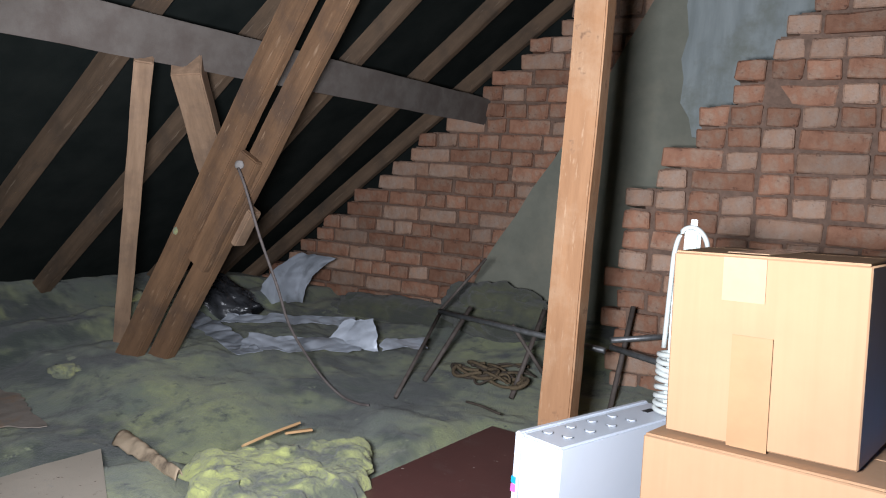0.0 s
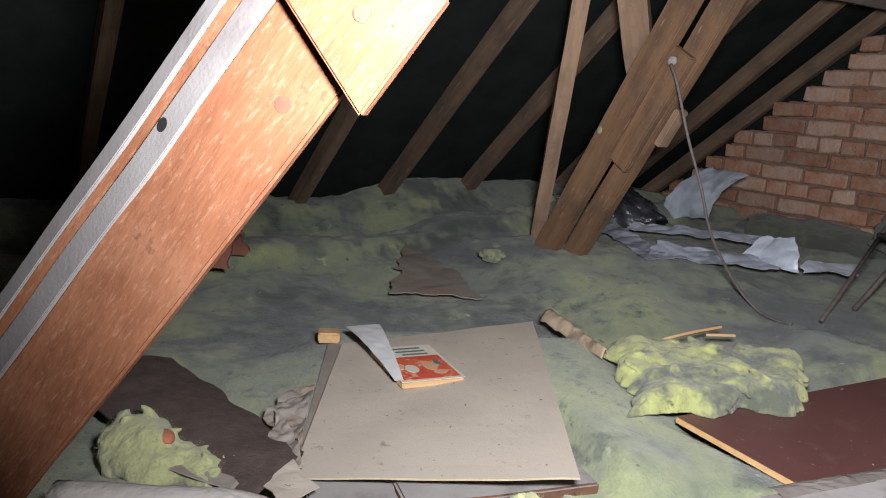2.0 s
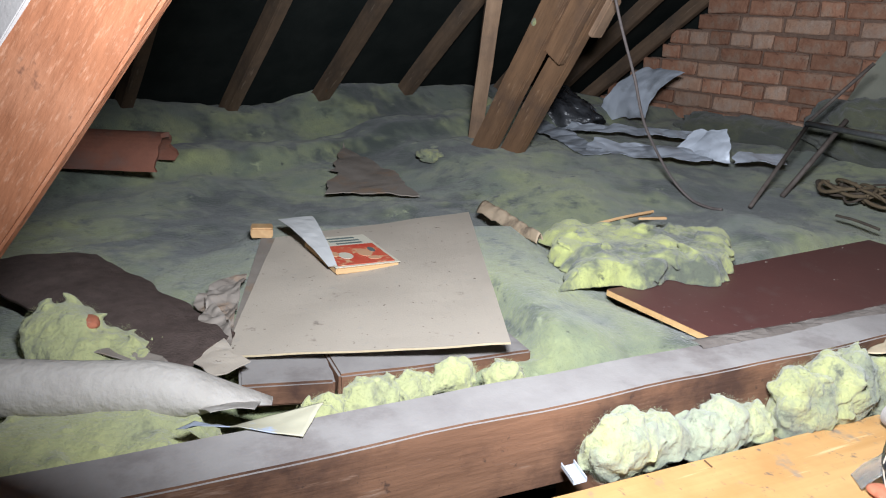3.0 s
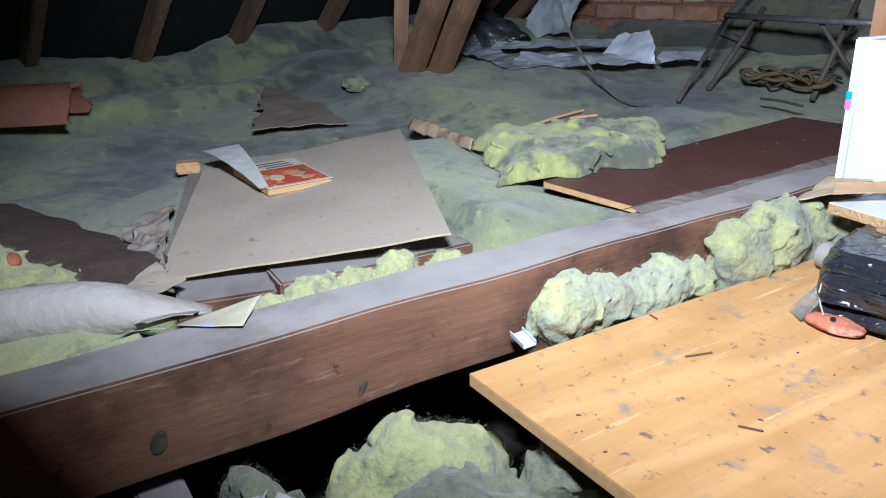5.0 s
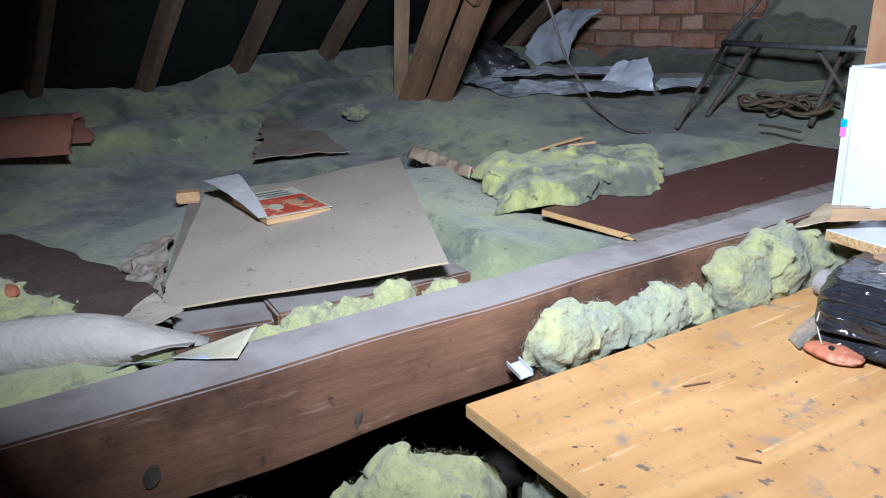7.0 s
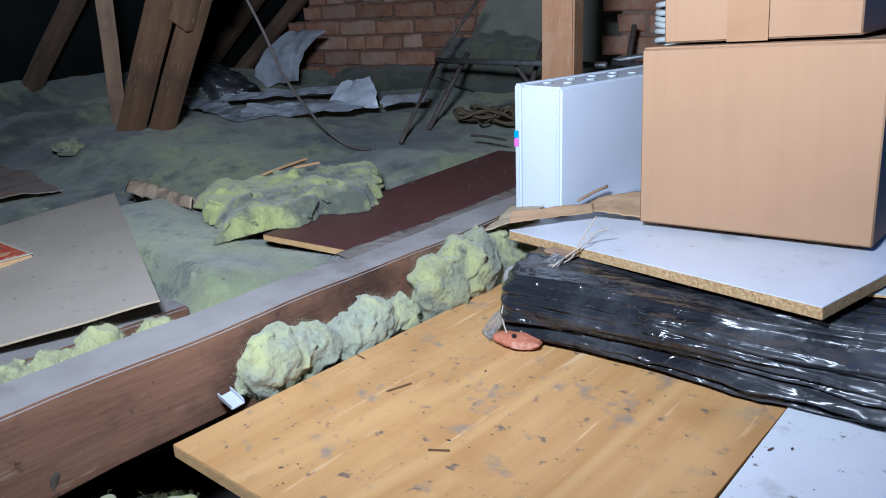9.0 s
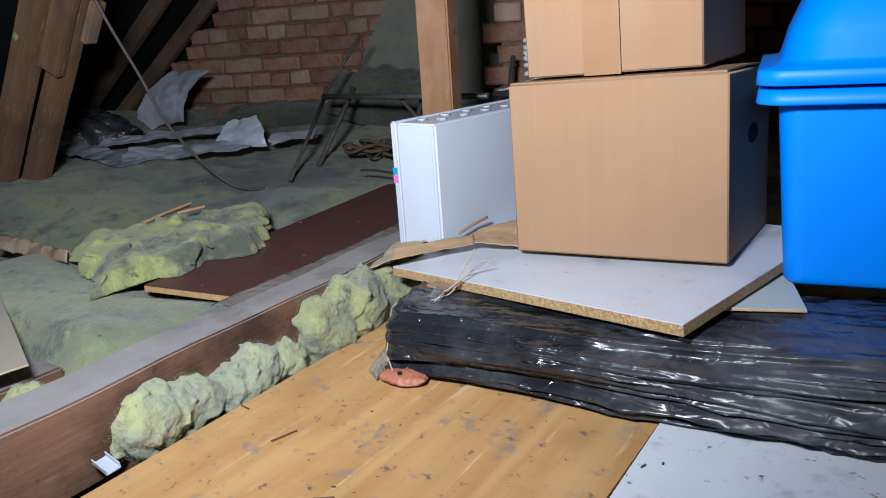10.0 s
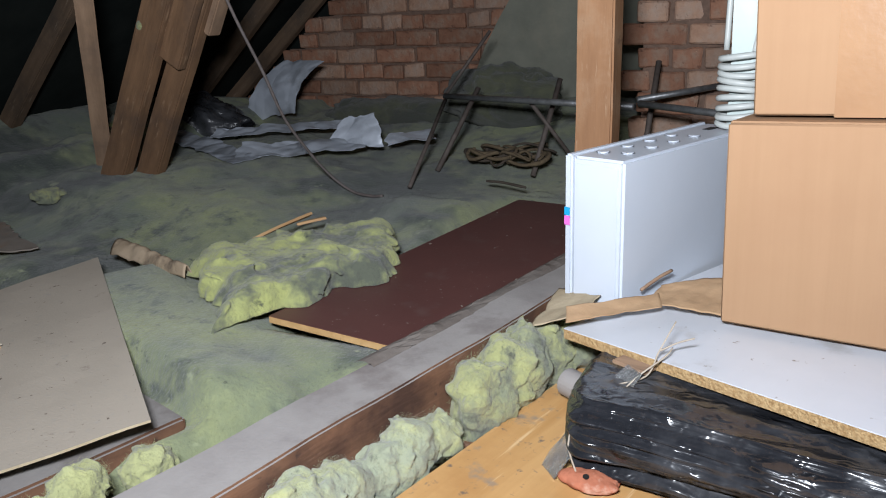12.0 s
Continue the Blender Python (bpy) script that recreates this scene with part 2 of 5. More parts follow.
TERRACOTTA_DULL = mat("old_clay", (0.25, 0.10, 0.062), (0.18, 0.072, 0.048), 14, 0.85, bump=0.5, stain=(0.16, 0.10, 0.08), stain_scale=9, stain_at=(0.5, 0.7))
PAPER = mat("grey_paper", (0.50, 0.50, 0.49), (0.44, 0.44, 0.43), 10, 0.8, bump=0.1, spec=0.2)
PAGES = mat("yellowed_pages", (0.60, 0.39, 0.20), (0.52, 0.32, 0.15), 200, 0.9, bump=0.4, stretch=(0.03, 0.03, 1), fine=400)
COVER = mat("cream_cover", (0.62, 0.58, 0.47), (0.56, 0.52, 0.41), 20, 0.45, bump=0.05)
COVER_RED = mat("red_picture", (0.52, 0.055, 0.035), (0.58, 0.13, 0.07), 30, 0.45, bump=0.05, stain=(0.62, 0.36, 0.20), stain_scale=38, stain_at=(0.56, 0.62))
COVER_DARK = mat("dark_print", (0.13, 0.17, 0.16), (0.10, 0.12, 0.12), 20, 0.5, bump=0)
SKIN = mat("buff_print", (0.60, 0.36, 0.22), (0.55, 0.30, 0.17), 40, 0.5, bump=0)
WALLPAPER = mat("embossed_paper", (0.44, 0.41, 0.37), (0.37, 0.34, 0.305), 14, 0.85, bump=0.9, fine=75, spec=0.2, stain=(0.33, 0.30, 0.27), stain_scale=13, stain_at=(0.62, 0.74))
SHEETPAPER = mat("cream_sheet", (0.52, 0.49, 0.36), (0.48, 0.45, 0.33), 9, 0.7, bump=0.1, stain=(0.42, 0.48, 0.60), stain_scale=7, stain_at=(0.56, 0.6))
BLUESHEET = mat("blue_sheet", (0.36, 0.41, 0.52), (0.46, 0.49, 0.54), 9, 0.7, bump=0.2, stain=(0.22, 0.21, 0.2), stain_scale=9, stain_at=(0.56, 0.7))
# Near black paints the shade inside openings; the pieces lie flat, nothing is cut.
HOLE_SHADE = mat("painted_hole_shade", (0.012, 0.010, 0.009), (0.008, 0.007, 0.006), 20, 0.95, bump=0)
CYAN = mat("cyan_print", (0.01, 0.30, 0.55), (0.01, 0.28, 0.52), 20, 0.5, bump=0)
PINK = mat("pink_print", (0.65, 0.14, 0.50), (0.62, 0.13, 0.48), 20, 0.5, bump=0)


def wool(name, yellow, dust, low, high, scale, grime=()):
    """Matted mineral wool: yellow fibre under grey dust, with fine fibrous relief."""
    m = mat(name, yellow, [c * 0.75 for c in yellow], 34, 1.0, bump=0.8, fine=150, spec=0.0, distance=0.005, stain=dust, stain_scale=scale, stain_at=(low, high), specks=grime)
    b = m.node_tree.nodes["Principled BSDF"]
    b.inputs["Sheen Weight"].default_value = 0.25
    b.inputs["Sheen Roughness"].default_value = 0.6
    return m


WOOL_FLOOR = wool("dusty_wool", (0.325, 0.352, 0.170), (0.150, 0.176, 0.133), 0.37, 0.60, 2.6, (((0.058, 0.070, 0.060), 2.1, 0.50, 0.60), ((0.085, 0.100, 0.080), 7, 0.54, 0.66), ((0.042, 0.049, 0.042), 22, 0.62, 0.72), ((0.30, 0.33, 0.20), 13, 0.64, 0.72)))
WOOL_FRESH = wool("fresh_wool", (0.43, 0.44, 0.205), (0.33, 0.345, 0.185), 0.40, 0.66, 9, (((0.17, 0.175, 0.12), 16, 0.58, 0.72),))
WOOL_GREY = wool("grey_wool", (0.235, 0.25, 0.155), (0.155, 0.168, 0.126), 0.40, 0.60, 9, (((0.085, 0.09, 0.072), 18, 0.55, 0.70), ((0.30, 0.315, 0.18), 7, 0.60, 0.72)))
WOOL = wool("grey_yellow_wool", (0.33, 0.34, 0.155), (0.185, 0.20, 0.135), 0.41, 0.57, 15, (((0.09, 0.095, 0.07), 30, 0.56, 0.68),))
WOOL_PALE = wool("pale_wool", (0.40, 0.41, 0.195), (0.268, 0.290, 0.205), 0.40, 0.56, 12, (((0.15, 0.16, 0.115), 17, 0.56, 0.72), ((0.09, 0.095, 0.07), 38, 0.64, 0.76)))
WOOL_BRIGHT = wool("yellow_wool", (0.40, 0.42, 0.16), (0.25, 0.268, 0.135), 0.42, 0.62, 8, (((0.105, 0.115, 0.085), 8, 0.50, 0.64), ((0.06, 0.066, 0.054), 24, 0.60, 0.72)))
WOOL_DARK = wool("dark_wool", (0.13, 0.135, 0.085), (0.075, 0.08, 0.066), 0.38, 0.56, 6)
# Dust taken down to near black: the deep joist bay's shade is painted in.
BAY_SHADE_DUST = mat("shaded_bay_dust", (0.045, 0.04, 0.036), (0.03, 0.027, 0.024), 20, 0.95, bump=0.4, spec=0.05, stain=(0.07, 0.06, 0.05), stain_scale=8, stain_at=(0.55, 0.75))
CLEAR = mat("clear_plastic", (0.85, 0.87, 0.88), (0.8, 0.82, 0.83), 20, 0.15, bump=0.5, fine=70)
CLEAR.node_tree.nodes["Principled BSDF"].inputs["Transmission Weight"].default_value = 0.9


def pine():
    """Varnished pine print: long wavy grain along the board's depth, dark scuffs."""
    m = mat("pine_print", (0.60, 0.355, 0.150), (0.46, 0.245, 0.088), 22, 0.42, bump=0.03, stain=(0.42, 0.215, 0.078), stain_scale=4, stain_at=(0.48, 0.70), stretch=(1, 0.06, 1), specks=(((0.66, 0.44, 0.23), -50, 0.60, 0.66), ((0.30, 0.225, 0.165), 15, 0.57, 0.68), ((0.17, 0.125, 0.098), 42, 0.60, 0.68)))
    nt = m.node_tree
    n, l = nt.nodes, nt.links
    b = n["Principled BSDF"]
    src = b.inputs["Base Color"].links[0].from_socket
    co = n.new("ShaderNodeTexCoord")
    mp = n.new("ShaderNodeMapping")
    mp.inputs["Scale"].default_value = (1, 0.14, 1)
    l.new(co.outputs["Object"], mp.inputs[0])
    w = n.new("ShaderNodeTexWave")
    w.bands_direction = "X"
    w.inputs["Scale"].default_value = 2.1
    w.inputs["Distortion"].default_value = 16.0
    w.inputs["Detail"].default_value = 3
    w.inputs["Detail Scale"].default_value = 1.4
    l.new(mp.outputs[0], w.inputs["Vector"])
    r = n.new("ShaderNodeMapRange")
    r.inputs[1].default_value, r.inputs[2].default_value = 0.86, 1.0
    r.inputs[4].default_value = 0.55
    l.new(w.outputs["Fac"], r.inputs[0])
    mx = n.new("ShaderNodeMix")
    mx.data_type = "RGBA"
    l.new(r.outputs[0], mx.inputs[0])
    l.new(src, mx.inputs[6])
    mx.inputs[7].default_value = (0.62, 0.38, 0.16, 1)
    l.new(mx.outputs[2], b.inputs["Base Color"])
    return m


PINE = pine()


# ---- builders ----
def link(name, bm, material, parent=None, label="", loc=None, m=None):
    """One mesh object. bm is in world metres, or in the frame of the pose m; m may already hold the vertices' pose."""
    base = Matrix()
    p = parent
    while p:
        base = p.matrix_basis @ base
        p = p.parent
    if m is None:
        if loc is None:
            if parent:
                loc = base.translation
            else:
                lo = [min(v.co[i] for v in bm.verts) for i in range(3)]
                hi = [max(v.co[i] for v in bm.verts) for i in range(3)]
                loc = ((lo[0] + hi[0]) / 2, (lo[1] + hi[1]) / 2, lo[2])
        m = Matrix.Translation(loc)
        bmesh.ops.translate(bm, verts=bm.verts, vec=-Vector(loc))
    me = bpy.data.meshes.new(name)
    bm.to_mesh(me)
    bm.free()
    me.materials.append(material)
    ob = new(name, me)
    ob.matrix_basis = base.inverted() @ m
    ob.parent = parent
    if label:
        ob["label"] = label
    return ob


def part(name, bm, material, parent, label=""):
    return link(name, bm, material, parent, label)


def thing(name, loc, label, category, group="", kind=""):
    ob = new(name)
    ob.location = loc
    ob.empty_display_size = 0.05
    return tagged(ob, label, category, group, kind)


def smooth(ob):
    ob.data.polygons.foreach_set("use_smooth", [True] * len(ob.data.polygons))
    return ob


def block(size, m=Matrix(), bevel=0.003, cuts=0, wobble=0.0, seed=0.0):
    """A box of that size centred on m, edges bevelled."""
    bm = bmesh.new()
    bmesh.ops.create_cube(bm, size=1)
    bmesh.ops.scale(bm, vec=size, verts=bm.verts)
    if cuts:
        long_axis = max(range(3), key=lambda i: size[i])
        edges = [e for e in bm.edges if abs((e.verts[0].co - e.verts[1].co)[long_axis]) > size[long_axis] * 0.9]
        bmesh.ops.subdivide_edges(bm, edges=edges, cuts=cuts)
    if bevel:
        bmesh.ops.bevel(bm, geom=[e for e in bm.edges if e.calc_face_angle(0) > 0.5], offset=bevel, segments=2, affect="EDGES")
        bmesh.ops.recalc_face_normals(bm, faces=bm.faces)
    if wobble:
        for v in bm.verts:
            v.co += wobble * noise.noise_vector(v.co * 6 + Vector((seed * 1.7, seed, 0)))
    bmesh.ops.transform(bm, matrix=m, verts=bm.verts)
    return bm


def bar(name, p0, p1, w, h, material, parent=None, label="", side=(0, 1, 0), bevel=0.004, wobble=0.003, cuts=24, seed=0.0, top=None):
    """A timber from p0 to p1, w wide towards side and h across it; top: the stuff that lies on its upward faces."""
    p0, p1 = Vector(p0), Vector(p1)
    x = (p1 - p0).normalized()
    z = x.cross(Vector(side)).normalized()
    y = z.cross(x)
    if z.z < 0:
        y, z = -y, -z
    m = Matrix.Translation((p0 + p1) / 2) @ Matrix((x, y, z)).transposed().to_4x4()
    ob = link(name, block(((p1 - p0).length, w, h), Matrix(), bevel, cuts, wobble, seed), material, parent, label, m=m)
    if top:
        ob.data.materials.append(top)
        for p in ob.data.polygons:
            if p.normal.z > 0.8 and z.z > 0.3 or (p.normal.y * y.z > 0.5):
                p.material_index = 1
    return ob


def disc(c, axis, r, t):
    """A low round head on a face."""
    q = Vector(axis).to_track_quat("Z", "Y").to_matrix().to_4x4()
    return disc_local(r, r, t, Matrix.Translation(c) @ q, t * 0.3)


def disc_local(rx, ry, t, m, bevel=0.0):
    bm = bmesh.new()
    bmesh.ops.create_cone(bm, cap_ends=True, segments=20, radius1=1, radius2=1, depth=1)
    bmesh.ops.scale(bm, vec=(rx, ry, t), verts=bm.verts)
    if bevel:
        bmesh.ops.bevel(bm, geom=[e for e in bm.edges if e.calc_face_angle(0) > 1], offset=bevel, segments=2, affect="EDGES")
    bmesh.ops.transform(bm, matrix=m, verts=bm.verts)
    return bm


def lump(c, size, seed, rough, freq, res, octaves=3):
    """An irregular lump of that half size, flattened below."""
    bm = bmesh.new()
    bmesh.ops.create_icosphere(bm, subdivisions=res, radius=1)
    off = Vector((seed * 7.3, seed * 3.1, seed))
    s = Vector(size)
    for v in bm.verts:
        n = v.co.copy()
        p = Vector((n.x * s.x, n.y * s.y, n.z * s.z)) * freq + off
        p += 0.5 * noise.noise_vector(p * 0.7)
        d = 0.95 * noise.noise(p * 0.8) + 0.5 * noise.noise(p * 1.9)
        d += 0.30 * (2.4 * abs(noise.noise(p * 2.0)) - 0.6) + 0.14 * noise.noise(p * 4.3) + 0.10 * (2.4 * abs(noise.noise(p * 5.1)) - 0.6) + 0.05 * noise.noise(p * 11)
        k = 1 + rough * (d - 0.25)
        v.co = Vector(c) + Vector((n.x * s.x * k, n.y * s.y * k, n.z * s.z * (k if n.z > 0 else 0.8)))
    bm.normal_update()
    return bm


def crumple(q, nu, nv, amp, freq, seed, thick, ragged=0.0, bow=0.0, settle=None):
    """A thin creased sheet over four corners."""
    q = [Vector(p) for p in q]
    bm = bmesh.new()
    nrm = (q[1] - q[0]).cross(q[3] - q[0]).normalized()
    if nrm.z < 0:
        nrm = -nrm
    grid = []
    for j in range(nv + 1):
        row = []
        for i in range(nu + 1):
            u, v = i / nu, j / nv
            p = q[0].lerp(q[1], u).lerp(q[3].lerp(q[2], u), v)
            rim = max(abs(2 * u - 1), abs(2 * v - 1))
            s = p * freq + Vector((seed * 2.3, seed, 0))
            h = amp * (abs(noise.noise(s)) * 1.6 - 0.4 + 0.5 * abs(noise.noise(s * 2.3)) - 0.2 * noise.noise(s * 5))
            h += bow * (1 - (2 * v - 1) ** 2)
            if ragged:
                c = (q[0] + q[1] + q[2] + q[3]) / 4
                p = p + (p - c).normalized() * ragged * step_(0.75, 1.0, rim) * (noise.noise(p * 14 + Vector((seed, 0, 0))) + 0.4 * noise.noise(p * 40 + Vector((0, seed, 0))))
            row.append(bm.verts.new(p + nrm * h))
        grid.append(row)
    for j in range(nv):
        for i in range(nu):
            bm.faces.new((grid[j][i], grid[j][i + 1], grid[j + 1][i + 1], grid[j + 1][i]))
    if settle:
        settle(bm)
    bmesh.ops.recalc_face_normals(bm, faces=bm.faces)
    bmesh.ops.solidify(bm, geom=bm.faces[:], thickness=thick)
    return bm


def step_(a, b, v):
    return max(0.0, min(1.0, (v - a) / (b - a)))


def slab(q, h, nu, nv, seed):
    """A thick torn batt over four floor corners: rounded rim, matted top."""
    q = [Vector(p) for p in q]
    bm = bmesh.new()
    off = Vector((seed, seed * 2, 0))
    c = (q[0] + q[1] + q[2] + q[3]) / 4

    def surface(top):
        grid = []
        for j in range(nv + 1):
            row = []
            for i in range(nu + 1):
                u, v = i / nu, j / nv
                p = q[0].lerp(q[1], u).lerp(q[3].lerp(q[2], u), v)
                rim = max(abs(2 * u - 1), abs(2 * v - 1))
                s = p * 9 + off
                p = p + (p - c).normalized() * 0.040 * step_(0.55, 1, rim) * (noise.noise(p * 12 + off) + 0.6 * noise.noise(p * 37))
                w = (1 - rim ** 16)
                if top:
                    s2 = s + 0.6 * noise.noise_vector(s * 0.8)
                    z = h * w * (0.82 + 0.22 * noise.noise(s2 * 0.8) + 0.14 * (2.4 * abs(noise.noise(s2 * 1.3)) - 0.5) + 0.05 * (2.4 * abs(noise.noise(s2 * 4)) - 0.5) + 0.03 * noise.noise(s2 * 11))
                    p = p + Vector((0, 0, max(z, 0.002)))
                row.append(bm.verts.new(p))
            grid.append(row)
        return grid

    a, b = surface(True), surface(False)
    for j in range(nv):
        for i in range(nu):
            bm.faces.new((a[j][i], a[j][i + 1], a[j + 1][i + 1], a[j + 1][i]))
            bm.faces.new((b[j][i], b[j + 1][i], b[j + 1][i + 1], b[j][i + 1]))
    bmesh.ops.remove_doubles(bm, verts=bm.verts, dist=0.0004)
    bmesh.ops.recalc_face_normals(bm, faces=bm.faces)
    return bm


def sweep(points, radii, sides, wob=0.0, seed=0):
    bm = bmesh.new()
    pts = [Vector(p) for p in points]
    rings = []
    for i, p in enumerate(pts):
        d = (pts[min(i + 1, len(pts) - 1)] - pts[max(i - 1, 0)]).normalized()
        a = d.cross(Vector((0, 0, 1)) if abs(d.z) < 0.9 else Vector((1, 0, 0))).normalized()
        b = d.cross(a)
        ring = []
        for k in range(sides):
            t = 2 * math.pi * k / sides
            r = radii[i] * (1 + wob * noise.noise(Vector((i * 0.4, k * 0.7, seed))))
            ring.append(bm.verts.new(p + (a * math.cos(t) + b * math.sin(t)) * r))
        rings.append(ring)
    for i in range(len(rings) - 1):
        for k in range(sides):
            bm.faces.new((rings[i][k], rings[i][(k + 1) % sides], rings[i + 1][(k + 1) % sides], rings[i + 1][k]))
    bm.faces.new(rings[0][::-1])
    bm.faces.new(rings[-1])
    bmesh.ops.recalc_face_normals(bm, faces=bm.faces)
    for f in bm.faces:
        f.smooth = True
    return bm


def curve_through(points, per=6):
    """Catmull-Rom through the points."""
    p = [Vector(v) for v in points]
    if len(p) < 3:
        return p
    p = [2 * p[0] - p[1], *p, 2 * p[-1] - p[-2]]
    out = []
    for i in range(1, len(p) - 2):
        for k in range(per):
            t = k / per
            out.append(0.5 * (2 * p[i] + (p[i + 1] - p[i - 1]) * t + (2 * p[i - 1] - 5 * p[i] + 4 * p[i + 1] - p[i + 2]) * t * t + (3 * p[i] - p[i - 1] - 3 * p[i + 1] + p[i + 2]) * t ** 3))
    return [*out, p[-2]]


def tube(points, r, sides):
    pts = curve_through(points)
    return sweep(pts, [r] * len(pts), sides)


def ribbon_lump(points, w, h, seed):
    """A low uneven heap along a line."""
    pts = [Vector(p) for p in points]
    bm = bmesh.new()
    rows = []
    for i, p in enumerate(pts):
        k = 0.7 + 0.6 * abs(noise.noise(Vector((i * 0.6, seed, 0))))
        rows.append([bm.verts.new(p + Vector((w * s, 0.004 * noise.noise(Vector((i, s * 3, 1))), h * k * (1 - s * s) + 0.003 * noise.noise(Vector((i * 0.9, s * 4, 2)))))) for s in np.linspace(-1, 1, 9)])
    for i in range(len(rows) - 1):
        for k in range(8):
            bm.faces.new((rows[i][k], rows[i + 1][k], rows[i + 1][k + 1], rows[i][k + 1]))
    bmesh.ops.recalc_face_normals(bm, faces=bm.faces)
    return bm


def loft(rings, m, corner=6):
    """Rounded rectangles (width, depth, corner radius, height) joined one above the other."""
    bm = bmesh.new()
    made = []
    for w, d, r, z in rings:
        ring = []
        for cx, cy, a0 in ((1, 1, 0), (-1, 1, 90), (-1, -1, 180), (1, -1, 270)):
            for k in range(corner + 1):
                a = radians(a0 + 90 * k / corner)
                ring.append(bm.verts.new((cx * (w / 2 - r) + r * math.cos(a), cy * (d / 2 - r) + r * math.sin(a), z)))
        made.append(ring)
    n = len(made[0])
    for a, b in zip(made, made[1:]):
        for k in range(n):
            bm.faces.new((a[k], a[(k + 1) % n], b[(k + 1) % n], b[k]))
    bm.faces.new(made[0][::-1])
    bm.faces.new(made[-1])
    bmesh.ops.recalc_face_normals(bm, faces=bm.faces)
    bmesh.ops.transform(bm, matrix=m, verts=bm.verts)
    return bm


def spiral(p0, p1, r0, r1, turns):
    """A rolled sheet, its winding seen at the ends."""
    p0, p1 = Vector(p0), Vector(p1)
    d = (p1 - p0).normalized()
    a = d.cross(Vector((0, 0, 1))).normalized()
    b = d.cross(a)
    bm = bmesh.new()
    n, cols = 90, []
    for j in range(15):
        p = p0.lerp(p1, j / 14)
        flat = 1 - 0.62 * step_(0.55, 1.0, j / 14) ** 1.5
        col = []
        for i in range(n + 1):
            t = 2 * math.pi * turns * i / n
            r = (r0 + (r1 - r0) * i / n) * (1 - 0.82 * step_(0.70, 1.0, j / 14)) + 0.002 * noise.noise(Vector((i * 0.2, j * 0.3, 3)))
            col.append(bm.verts.new(p + (a * math.cos(t) / flat ** 0.5 + b * math.sin(t) * flat) * r - Vector((0, 0, 0.030 * (1 - flat)))))
        cols.append(col)
    for j in range(14):
        for i in range(n):
            bm.faces.new((cols[j][i], cols[j][i + 1], cols[j + 1][i + 1], cols[j + 1][i]))
    bmesh.ops.recalc_face_normals(bm, faces=bm.faces)
    bmesh.ops.solidify(bm, geom=bm.faces[:], thickness=0.0008)
    for f in bm.faces:
        f.smooth = True
    return bm


def arch(p0, p1, r, thick, seed, rows=16):
    """A half round tile from p0 to p1."""
    p0, p1 = Vector(p0), Vector(p1)
    a = (p1 - p0).normalized().cross(Vector((0, 0, 1))).normalized()
    bm = bmesh.new()
    cols = []
    for j in range(rows + 1):
        p = p0.lerp(p1, j / rows)
        col = []
        for i in range(21):
            t = math.pi * i / 20
            s = Vector((j * 0.5, i * 0.4, seed))
            chip = 0.02 * noise.noise(s) if j == rows and rows > 4 else 0
            col.append(bm.verts.new(p + (p1 - p0).normalized() * chip + a * math.cos(t) * r + Vector((0, 0, math.sin(t) * r * 0.95 + 0.002 * noise.noise(s)))))
        cols.append(col)
    for j in range(rows):
        for i in range(20):
            bm.faces.new((cols[j][i], cols[j][i + 1], cols[j + 1][i + 1], cols[j + 1][i]))
    bmesh.ops.recalc_face_normals(bm, faces=bm.faces)
    bmesh.ops.solidify(bm, geom=bm.faces[:], thickness=thick)
    return bm


# ---- setting ----
ROOF_C, ROOF_K = 3.17, 0.87


def roof_z(x):
    return ROOF_C + ROOF_K * x


def clamp(v, a=0.0, b=1.0):
    return max(a, min(b, v))


def step(a, b, v):
    q = clamp((v - a) / (b - a))
    return q * q * (3 - 2 * q)


def beam_x(y):
    """The near tie beam's front face."""
    return -0.525 + 0.2 * (y - 1.114)


def fold(p):
    """Ridged noise, 0 to 1: soft creases."""
    return 1 - abs(noise.noise(p)) * 2


def puff(p):
    """Billowed noise, round tops with sharp hollows."""
    return 2.4 * math.sqrt(noise.noise(p) ** 2 + 0.03) - 0.6


def hard_z(x, y):
    """Just below the hardboard's plane."""
    a = ((x + 1.122) * -0.813 + (y - 0.413) * 0.582) / 0.8
    b = ((x + 1.122) * 0.582 + (y - 0.413) * 0.813) / 0.45
    return 0.482 + 0.031 * a + 0.042 * b - 0.024 * a * b - 0.014


def hard_off(x, y):
    """How far a place lies outside the hardboard."""
    u = (x + 1.2) * -0.813 + (y - 0.80) * 0.582
    v = (x + 1.2) * 0.582 + (y - 0.80) * 0.813
    return max(abs(u) - 0.40, abs(v) - 0.25, 0.0)


